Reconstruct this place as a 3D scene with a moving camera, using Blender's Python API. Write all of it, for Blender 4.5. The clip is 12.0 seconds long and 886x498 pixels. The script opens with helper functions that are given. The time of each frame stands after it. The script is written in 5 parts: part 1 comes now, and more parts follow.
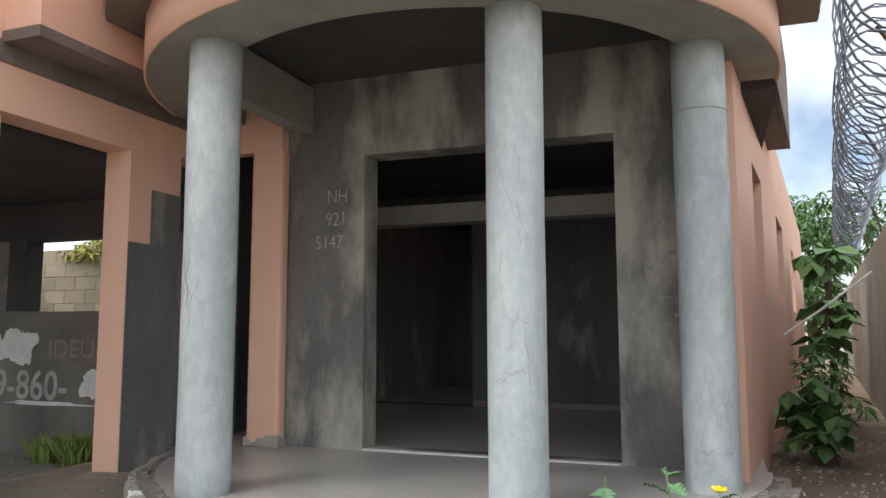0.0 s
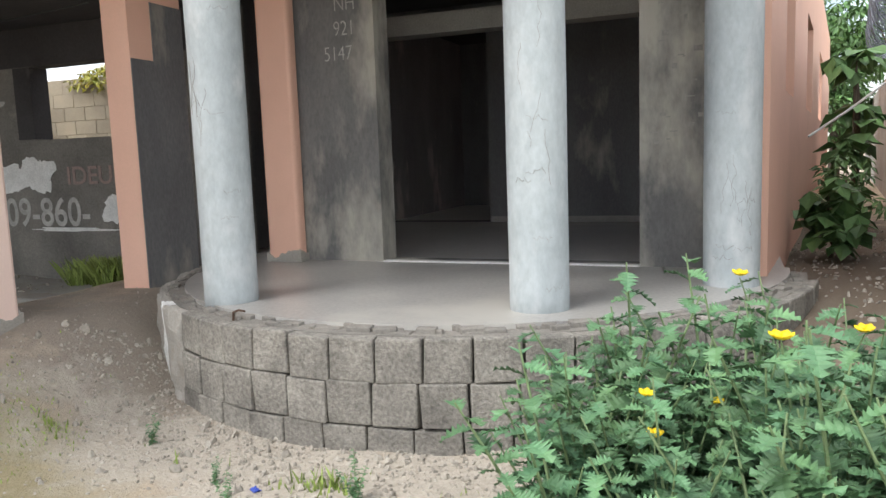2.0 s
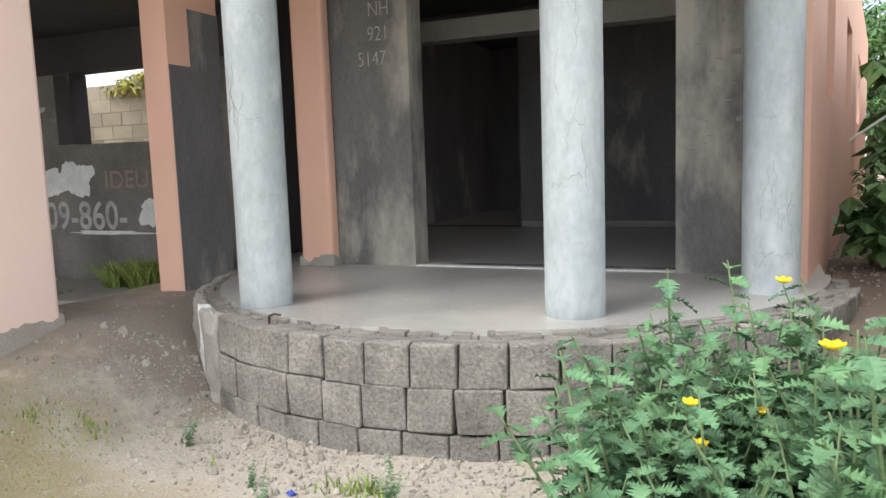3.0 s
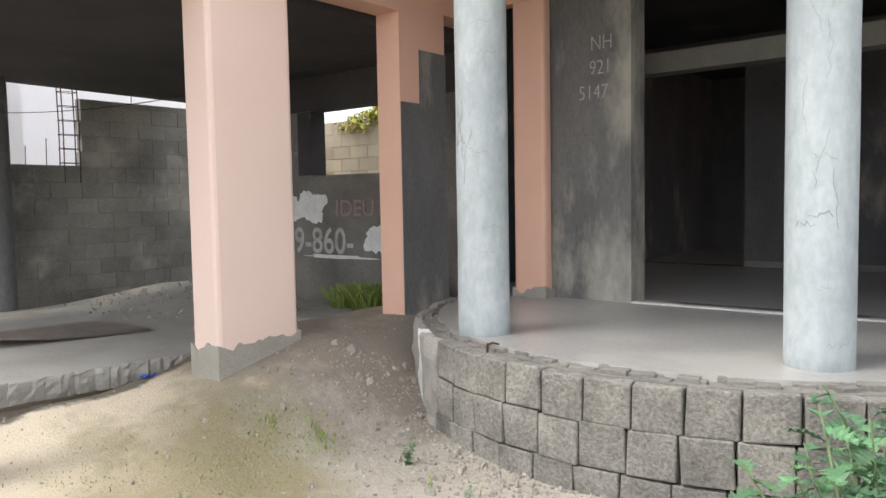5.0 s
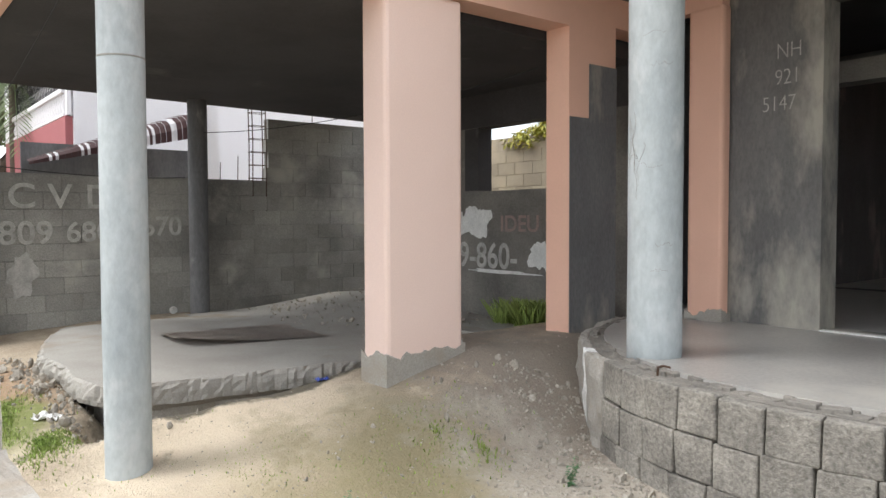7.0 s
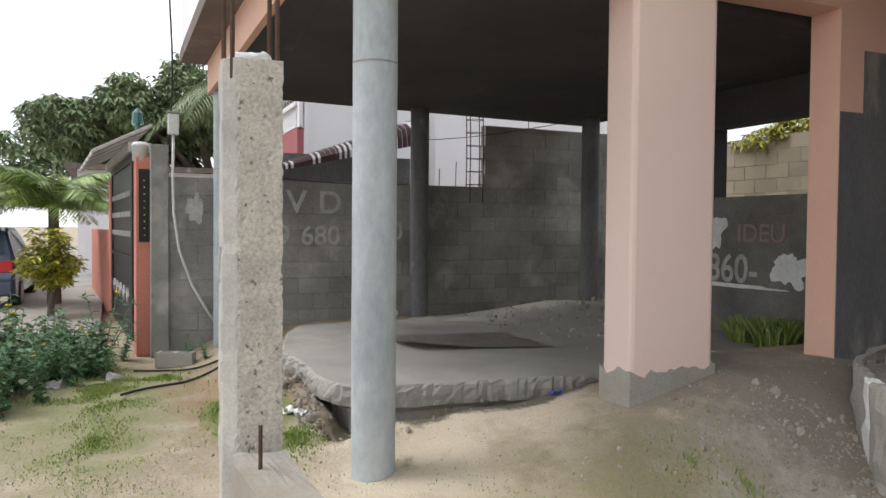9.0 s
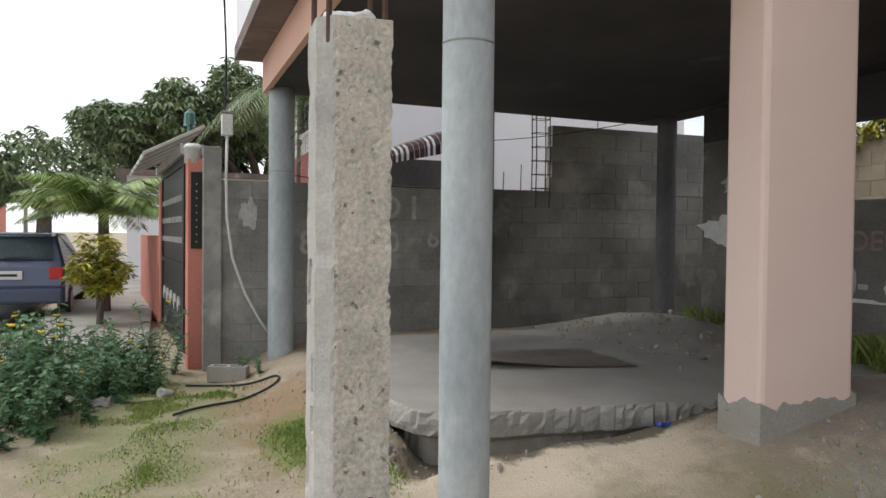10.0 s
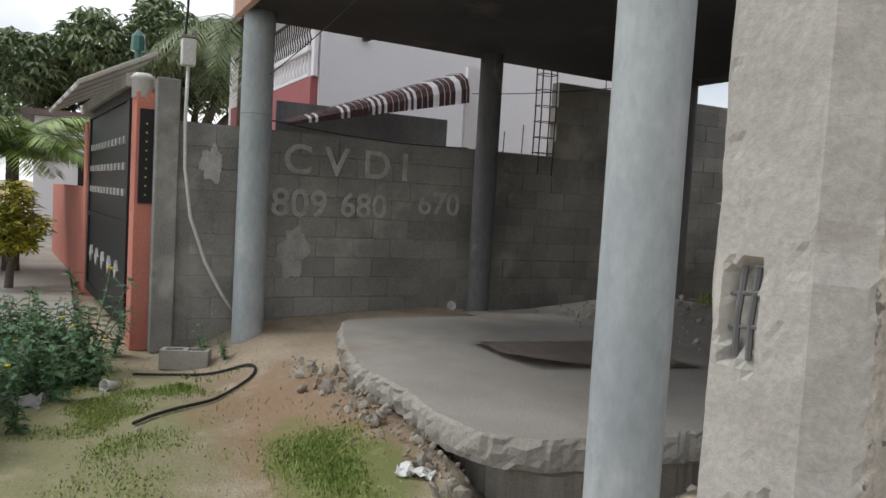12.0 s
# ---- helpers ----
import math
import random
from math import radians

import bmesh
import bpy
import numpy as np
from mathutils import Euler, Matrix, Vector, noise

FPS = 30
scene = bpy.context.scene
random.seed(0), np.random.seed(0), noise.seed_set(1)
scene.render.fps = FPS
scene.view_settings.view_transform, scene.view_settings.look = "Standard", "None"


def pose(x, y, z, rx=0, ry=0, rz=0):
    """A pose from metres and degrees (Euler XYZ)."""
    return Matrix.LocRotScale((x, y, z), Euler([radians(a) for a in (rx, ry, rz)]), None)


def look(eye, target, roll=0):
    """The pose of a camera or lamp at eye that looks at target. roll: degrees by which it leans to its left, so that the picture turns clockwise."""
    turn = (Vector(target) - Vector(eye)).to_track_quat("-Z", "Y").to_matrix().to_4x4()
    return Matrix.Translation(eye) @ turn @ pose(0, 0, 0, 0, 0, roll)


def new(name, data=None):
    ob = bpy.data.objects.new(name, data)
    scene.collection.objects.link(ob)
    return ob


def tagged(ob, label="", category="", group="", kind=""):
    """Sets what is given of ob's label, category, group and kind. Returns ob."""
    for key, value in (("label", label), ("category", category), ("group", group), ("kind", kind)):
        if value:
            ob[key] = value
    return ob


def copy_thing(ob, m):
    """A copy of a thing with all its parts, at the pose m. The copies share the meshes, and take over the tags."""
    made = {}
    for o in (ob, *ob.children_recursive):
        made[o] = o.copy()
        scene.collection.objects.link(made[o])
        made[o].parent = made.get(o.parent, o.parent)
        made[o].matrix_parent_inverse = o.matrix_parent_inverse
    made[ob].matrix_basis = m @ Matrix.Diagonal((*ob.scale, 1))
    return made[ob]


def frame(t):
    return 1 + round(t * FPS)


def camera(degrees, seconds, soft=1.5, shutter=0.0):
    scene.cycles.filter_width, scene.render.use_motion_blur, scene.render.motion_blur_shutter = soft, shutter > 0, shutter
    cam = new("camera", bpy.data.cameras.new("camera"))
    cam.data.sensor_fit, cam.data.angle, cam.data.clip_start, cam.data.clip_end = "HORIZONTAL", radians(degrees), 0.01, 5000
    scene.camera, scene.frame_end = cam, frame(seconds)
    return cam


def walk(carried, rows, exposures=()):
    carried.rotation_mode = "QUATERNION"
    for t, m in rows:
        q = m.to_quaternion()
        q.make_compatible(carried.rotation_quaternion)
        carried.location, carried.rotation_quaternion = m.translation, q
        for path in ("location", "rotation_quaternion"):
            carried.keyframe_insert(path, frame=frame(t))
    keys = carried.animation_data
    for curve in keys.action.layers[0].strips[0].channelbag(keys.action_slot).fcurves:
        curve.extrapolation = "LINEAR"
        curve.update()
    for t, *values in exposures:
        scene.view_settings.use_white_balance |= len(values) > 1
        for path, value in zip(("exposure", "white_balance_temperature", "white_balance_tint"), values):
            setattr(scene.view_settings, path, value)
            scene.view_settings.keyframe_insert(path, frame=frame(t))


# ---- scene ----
cam = camera(61.7, 12.0)
PATH = [
    (0, (0.0, -0.016, 1.61), (-0.683, 1.851, 1.825), -0.1),
    (0.5, (-0.035, 0.035, 1.55), (-0.769, 1.895, 1.6), -0.7),
    (1, (-0.034, 0.038, 1.535), (-0.812, 1.88, 1.495), -1.2),
    (1.5, (-0.036, 0.04, 1.508), (-0.802, 1.881, 1.352), -1.6),
    (2, (-0.042, 0.052, 1.465), (-0.77, 1.9, 1.222), -2.0),
    (2.5, (-0.06, 0.05, 1.469), (-0.797, 1.893, 1.227), -2.0),
    (4.5, (-0.165, 0.006, 1.471), (-1.314, 1.637, 1.328), -1.3),
    (5, (-0.189, -0.016, 1.471), (-1.443, 1.537, 1.344), -1.0),
    (5.5, (-0.211, -0.026, 1.472), (-1.557, 1.449, 1.36), -1.0),
    (6, (-0.226, -0.027, 1.468), (-1.678, 1.346, 1.365), -1.0),
    (6.5, (-0.229, -0.032, 1.466), (-1.734, 1.282, 1.376), -0.7),
    (8.5, (-0.351, -0.032, 1.442), (-2.115, 0.908, 1.381), 0.8),
    (9, (-0.6, -0.171, 1.448), (-2.427, 0.641, 1.39), 0.5),
    (9.5, (-0.91, -0.225, 1.423), (-2.774, 0.498, 1.373), 0.5),
    (10, (-1.264, -0.215, 1.447), (-3.132, 0.497, 1.405), 0.6),
    (10.5, (-1.619, -0.346, 1.441), (-3.457, 0.44, 1.399), 1.1),
    (11, (-1.955, -0.443, 1.437), (-3.768, 0.398, 1.368), 1.8),
    (11.5, (-2.366, -0.441, 1.437), (-4.167, 0.421, 1.322), 3.0),
    (12, (-2.735, -0.537, 1.414), (-4.505, 0.387, 1.289), 3.3),
]
walk(cam, [(t, look(eye, target, roll)) for t, eye, target, roll in PATH],
     exposures=[(0.0, 0.65), (0.5, 0.58), (1.0, 0.68), (1.7, 0.9), (2.5, 1.1), (5.5, 1.1), (6.7, 1.0), (8.5, 0.6), (9.5, 0.3), (10.5, 0.1), (12.0, -0.05)])

# ---- light ----
world = bpy.data.worlds.new("overcast_sky")
scene.world = world
world.use_nodes = True
wn = world.node_tree
wn.nodes.clear()
w_out = wn.nodes.new("ShaderNodeOutputWorld")
w_bg = wn.nodes.new("ShaderNodeBackground")
w_sky = wn.nodes.new("ShaderNodeTexSky")
w_sky.sky_type, w_sky.sun_disc = "NISHITA", False
w_sky.sun_elevation, w_sky.sun_rotation = radians(58), radians(200)
w_map = wn.nodes.new("ShaderNodeTexCoord")
w_noise = wn.nodes.new("ShaderNodeTexNoise")
w_noise.inputs["Scale"].default_value, w_noise.inputs["Detail"].default_value = 2.2, 6
w_ramp = wn.nodes.new("ShaderNodeValToRGB")
w_ramp.color_ramp.elements[0].position, w_ramp.color_ramp.elements[1].position = 0.36, 0.56
w_mix = wn.nodes.new("ShaderNodeMixRGB")
w_mix.inputs["Color2"].default_value = (11.5, 11.7, 12.0, 1)
wn.links.new(w_map.outputs["Generated"], w_noise.inputs["Vector"])
wn.links.new(w_noise.outputs["Fac"], w_ramp.inputs["Fac"])
wn.links.new(w_ramp.outputs["Color"], w_mix.inputs["Fac"])
wn.links.new(w_sky.outputs["Color"], w_mix.inputs["Color1"])
wn.links.new(w_mix.outputs["Color"], w_bg.inputs["Color"])
w_bg.inputs["Strength"].default_value = 0.1
wn.links.new(w_bg.outputs["Background"], w_out.inputs["Surface"])
sun = new("sun", bpy.data.lights.new("sun", "SUN"))
sun.data.energy, sun.data.angle, sun.data.color = 1.4, radians(22), (1, 0.985, 0.965)
sun.matrix_world = look((-3, -5, 9), (0, 0, 0))


# ---- materials ----
def mat(name, base, second=None, scale=3.0, amount=0.5, grain=60.0, bump=0.3, rough=0.85, metal=0.0, stain=None, stain_scale=0.8,
        stain_cut=0.55, island=0.0, object_var=0.0, stretch=(1, 1, 1), stain_soft=0.12, grit=(0.78, 1.15)):
    """A worn surface: two colours in soft patches, fine grain and relief, and stains with outlines of their own."""
    m = bpy.data.materials.new(name)
    m.use_nodes = True
    nt = m.node_tree
    bs = nt.nodes["Principled BSDF"]
    bs.inputs["Roughness"].default_value, bs.inputs["Metallic"].default_value = rough, metal
    geo = nt.nodes.new("ShaderNodeNewGeometry")
    mp = nt.nodes.new("ShaderNodeMapping")
    mp.inputs["Scale"].default_value = stretch
    nt.links.new(geo.outputs["Position"], mp.inputs["Vector"])

    def noise_node(sc, detail=5, rgh=0.6):
        n = nt.nodes.new("ShaderNodeTexNoise")
        n.inputs["Scale"].default_value, n.inputs["Detail"].default_value, n.inputs["Roughness"].default_value = sc, detail, rgh
        nt.links.new(mp.outputs["Vector"], n.inputs["Vector"])
        return n

    def mix(fac, c1, c2, mode="MIX"):
        x = nt.nodes.new("ShaderNodeMixRGB")
        x.blend_type = mode
        for sock, v in ((x.inputs["Fac"], fac), (x.inputs["Color1"], c1), (x.inputs["Color2"], c2)):
            if hasattr(v, "links"):
                nt.links.new(v, sock)
            else:
                sock.default_value = v if not isinstance(v, tuple) else (*v, 1)
        return x.outputs["Color"]

    second = second or tuple(c * 0.7 for c in base)
    big = noise_node(scale)
    r = nt.nodes.new("ShaderNodeValToRGB")
    r.color_ramp.elements[0].position, r.color_ramp.elements[1].position = 0.35, 0.7
    nt.links.new(big.outputs["Fac"], r.inputs["Fac"])
    mul = nt.nodes.new("ShaderNodeMath")
    mul.operation = "MULTIPLY"
    mul.inputs[1].default_value = amount
    nt.links.new(r.outputs["Color"], mul.inputs[0])
    col = mix(mul.outputs[0], base, second)
    fine = noise_node(grain, 3, 0.7)
    fr = nt.nodes.new("ShaderNodeMapRange")
    fr.inputs["From Min"].default_value, fr.inputs["From Max"].default_value = 0.25, 0.75
    fr.inputs["To Min"].default_value, fr.inputs["To Max"].default_value = grit
    nt.links.new(fine.outputs["Fac"], fr.inputs["Value"])
    col = mix(1.0, col, fr.outputs["Result"], "MULTIPLY")
    if stain:
        sn = noise_node(stain_scale, 7, 0.62)
        sr = nt.nodes.new("ShaderNodeValToRGB")
        sr.color_ramp.elements[0].position, sr.color_ramp.elements[1].position = stain_cut, stain_cut + stain_soft
        nt.links.new(sn.outputs["Fac"], sr.inputs["Fac"])
        col = mix(sr.outputs["Color"], col, stain)
    for src, amt in (("island", island), ("object", object_var)):
        if amt:
            if src == "island":
                out = geo.outputs["Random Per Island"]
            else:
                out = nt.nodes.new("ShaderNodeObjectInfo").outputs["Random"]
            ir = nt.nodes.new("ShaderNodeMapRange")
            ir.inputs["To Min"].default_value, ir.inputs["To Max"].default_value = 1 - amt, 1 + amt
            nt.links.new(out, ir.inputs["Value"])
            col = mix(1.0, col, ir.outputs["Result"], "MULTIPLY")
    nt.links.new(col, bs.inputs["Base Color"])
    if bump:
        b = nt.nodes.new("ShaderNodeBump")
        b.inputs["Strength"].default_value, b.inputs["Distance"].default_value = bump, 0.01
        add = nt.nodes.new("ShaderNodeMath")
        nt.links.new(fine.outputs["Fac"], add.inputs[0])
        nt.links.new(big.outputs["Fac"], add.inputs[1])
        nt.links.new(add.outputs[0], b.inputs["Height"])
        nt.links.new(b.outputs["Normal"], bs.inputs["Normal"])
    return m


PEACH = mat("peach_paint", (0.79, 0.49, 0.37), (0.69, 0.42, 0.315), 1.2, 0.6, 90, 0.05, 0.8, stain=(0.55, 0.38, 0.29), stain_scale=1.4, stain_cut=0.68, grit=(0.95, 1.03))
PEACH_PALE = mat("pale_peach_paint", (0.82, 0.635, 0.56), (0.77, 0.58, 0.50), 1.0, 0.6, 90, 0.04, 0.8, stain=(0.66, 0.48, 0.4), stain_scale=2.4, stain_cut=0.7, grit=(0.95, 1.03))
COLUMN = mat("grey_column_render", (0.46, 0.50, 0.51), (0.33, 0.37, 0.385), 2.2, 0.9, 22, 0.12, 0.8, stain=(0.53, 0.555, 0.56), stain_scale=4.0, stain_cut=0.55, stain_soft=0.14, stretch=(1, 1, 0.5), grit=(0.84, 1.1))
DARKWALL = mat("dark_cement_render", (0.17, 0.17, 0.17), (0.10, 0.10, 0.105), 1.6, 0.9, 50, 0.35, 0.9, stain=(0.33, 0.31, 0.27), stain_scale=1.5, stain_cut=0.57, stretch=(1, 1, 0.4))
FRONTWALL = mat("streaked_sooty_render", (0.12, 0.12, 0.12), (0.20, 0.195, 0.185), 1.8, 0.9, 50, 0.35, 0.9, stain=(0.40, 0.38, 0.33), stain_scale=1.5, stain_cut=0.47, stain_soft=0.14, stretch=(1, 1, 0.42))
# sooty concrete, set darker still so the colour carries the shade under the ceilings
CEILING = mat("sooty_shaded_concrete", (0.07, 0.066, 0.068), (0.04, 0.037, 0.038), 0.9, 0.9, 40, 0.3, 0.9, stain=(0.13, 0.12, 0.115), stain_scale=1.3, stain_cut=0.62)
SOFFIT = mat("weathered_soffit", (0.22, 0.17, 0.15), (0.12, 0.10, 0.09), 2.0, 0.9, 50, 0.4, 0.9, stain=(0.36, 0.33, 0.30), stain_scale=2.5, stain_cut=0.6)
BEAMGREY = mat("bare_concrete_beam", (0.32, 0.31, 0.28), (0.22, 0.21, 0.20), 3.0, 0.7, 60, 0.4, 0.9)
POSTMAT = mat("rough_cast_concrete", (0.52, 0.50, 0.455), (0.37, 0.355, 0.325), 3.5, 0.9, 90, 0.2, 0.9, stain=(0.58, 0.555, 0.49), stain_scale=6, stain_cut=0.56, grit=(0.78, 1.12))
HONEYCOMB = mat("honeycombed_concrete", (0.60, 0.55, 0.47), (0.44, 0.405, 0.35), 9.0, 0.9, 75, 0.45, 0.95, stain=(0.17, 0.15, 0.125), stain_scale=26, stain_cut=0.6, stain_soft=0.05, grit=(0.6, 1.2))
BLOCKMAT = mat("concrete_block", (0.30, 0.28, 0.245), (0.17, 0.158, 0.14), 4.0, 1.0, 52, 1.0, 0.95, stain=(0.12, 0.11, 0.10), stain_scale=9, stain_cut=0.6, object_var=0.16, grit=(0.5, 1.4))
DARKCOL = mat("dark_column_render", (0.17, 0.17, 0.17), (0.10, 0.10, 0.105), 2.0, 0.9, 30, 0.2, 0.9, stain=(0.30, 0.30, 0.29), stain_scale=3, stain_cut=0.64, stretch=(1, 1, 0.4))
MORTAR = mat("mortar", (0.27, 0.25, 0.22), (0.16, 0.15, 0.135), 6.0, 0.8, 80, 0.8, 0.95)
YBLOCK = mat("ochre_block", (0.46, 0.39, 0.28), (0.34, 0.29, 0.22), 2.0, 0.8, 90, 0.7, 0.95, object_var=0.14)
WALLBLOCK = mat("grey_block", (0.36, 0.35, 0.32), (0.19, 0.183, 0.172), 0.9, 1.0, 60, 0.6, 0.95, stain=(0.43, 0.41, 0.365), stain_scale=1.1, stain_cut=0.55, stain_soft=0.14, object_var=0.12, grit=(0.7, 1.2))
BACKWALL = mat("smoke_stained_render", (0.25, 0.235, 0.21), (0.115, 0.108, 0.10), 1.1, 1.0, 45, 0.4, 0.95, stain=(0.34, 0.32, 0.28), stain_scale=1.6, stain_cut=0.6, grit=(0.75, 1.15))
FLOOR = mat("smooth_cement_floor", (0.40, 0.385, 0.36), (0.30, 0.29, 0.275), 0.9, 0.7, 40, 0.05, 0.32, stain=(0.46, 0.44, 0.40), stain_scale=0.7, stain_cut=0.56)
SLABMAT = mat("dusty_concrete_slab", (0.40, 0.38, 0.34), (0.29, 0.265, 0.235), 1.3, 0.8, 70, 0.4, 0.9, stain=(0.30, 0.25, 0.19), stain_scale=0.9, stain_cut=0.56)
FADED_RED = mat("faded_red_paint", (0.34, 0.24, 0.215), (0.24, 0.20, 0.185), 7, 1.0, 60, 0.1, 0.95)
WHITE = mat("white_lime_paint", (0.82, 0.82, 0.80), (0.6, 0.6, 0.58), 8, 0.6, 60, 0.2, 0.9)
SCRATCH = mat("scratched_render", (0.50, 0.485, 0.45), (0.32, 0.31, 0.29), 9, 1.0, 60, 0.1, 0.95)
CHALK = mat("chalk_paint", (0.54, 0.53, 0.50), (0.34, 0.33, 0.31), 7, 1.0, 60, 0.1, 0.95)
RUST = mat("rusty_steel", (0.12, 0.07, 0.045), (0.06, 0.04, 0.035), 20, 0.7, 80, 0.4, 0.8, 0.4)
BLACKM = mat("black_iron", (0.018, 0.018, 0.02), None, 6, 0.5, 40, 0.1, 0.45, 0.3)
GALV = mat("galvanised_wire", (0.20, 0.22, 0.26), (0.12, 0.13, 0.16), 12, 0.6, 60, 0.1, 0.4, 0.8)
RUBBER = mat("black_rubber", (0.02, 0.02, 0.02), None, 10, 0.5, 60, 0.1, 0.7)
PVC = mat("white_pvc", (0.7, 0.7, 0.67), (0.55, 0.54, 0.5), 6, 0.5, 60, 0.05, 0.45)
ROAD = mat("pale_worn_road", (0.36, 0.355, 0.35), (0.27, 0.265, 0.26), 0.5, 0.7, 60, 0.4, 0.9)
STONE = mat("limestone_rubble", (0.50, 0.46, 0.39), (0.36, 0.32, 0.27), 6, 0.8, 60, 0.6, 0.95, object_var=0.2, island=0.25)
SALMON = mat("salmon_wall_paint", (0.62, 0.23, 0.17), (0.5, 0.19, 0.14), 1.5, 0.7, 60, 0.2, 0.85, stain=(0.4, 0.27, 0.22), stain_scale=2, stain_cut=0.66)
HOUSEWHITE = mat("white_house_paint", (0.86, 0.85, 0.87), (0.78, 0.77, 0.79), 1.0, 0.5, 60, 0.1, 0.8)
HOUSERED = mat("rose_house_paint", (0.42, 0.14, 0.15), (0.35, 0.12, 0.12), 1.0, 0.5, 60, 0.1, 0.8)
AWNING = mat("maroon_awning", (0.10, 0.045, 0.045), (0.07, 0.03, 0.03), 3, 0.5, 60, 0.1, 0.6)
PLY = mat("weathered_plywood", (0.40, 0.345, 0.30), (0.30, 0.255, 0.22), 2.2, 0.7, 50, 0.2, 0.85, stretch=(0.5, 2.5, 1))
CARPAINT = mat("blue_grey_car_paint", (0.085, 0.10, 0.15), (0.07, 0.085, 0.13), 1, 0.4, 200, 0.0, 0.25, 0.4)
CARGLASS = mat("car_glass", (0.06, 0.09, 0.10), None, 2, 0.3, 20, 0.0, 0.08)
TAIL = mat("red_tail_light", (0.5, 0.02, 0.02), None, 5, 0.3, 60, 0.0, 0.2)
BARK = mat("bark", (0.14, 0.11, 0.085), (0.08, 0.065, 0.05), 8, 0.8, 50, 0.8, 0.95)
STEM = mat("green_stem", (0.20, 0.28, 0.13), (0.15, 0.2, 0.1), 12, 0.6, 60, 0.1, 0.7)
THISTLE = mat("blue_green_leaf", (0.074, 0.172, 0.083), (0.13, 0.24, 0.098), 3, 0.9, 60, 0.1, 0.6, island=0.35)
LEAF_DARK = mat("dark_tree_leaf", (0.15, 0.215, 0.10), (0.25, 0.30, 0.15), 1.2, 0.9, 30, 0.1, 0.55, island=0.4)
LEAF_MID = mat("garden_leaf", (0.085, 0.18, 0.06), (0.13, 0.23, 0.075), 2, 0.9, 30, 0.1, 0.55, island=0.4)
CROTON = mat("yellow_croton_leaf", (0.50, 0.43, 0.05), (0.22, 0.27, 0.05), 5, 0.9, 30, 0.1, 0.5, island=0.35)
PALMLEAF = mat("palm_leaflet", (0.17, 0.27, 0.05), (0.25, 0.32, 0.07), 2, 0.9, 30, 0.1, 0.5, island=0.3)
YELLOW = mat("yellow_petal", (0.85, 0.62, 0.01), (0.8, 0.5, 0.01), 20, 0.5, 60, 0.0, 0.6)
GRASS = mat("grass_blade", (0.20, 0.29, 0.06), (0.30, 0.34, 0.10), 1.5, 0.9, 30, 0.0, 0.7, island=0.4)
BLUEP = mat("blue_plastic", (0.03, 0.07, 0.4), None, 8, 0.4, 60, 0.0, 0.35)


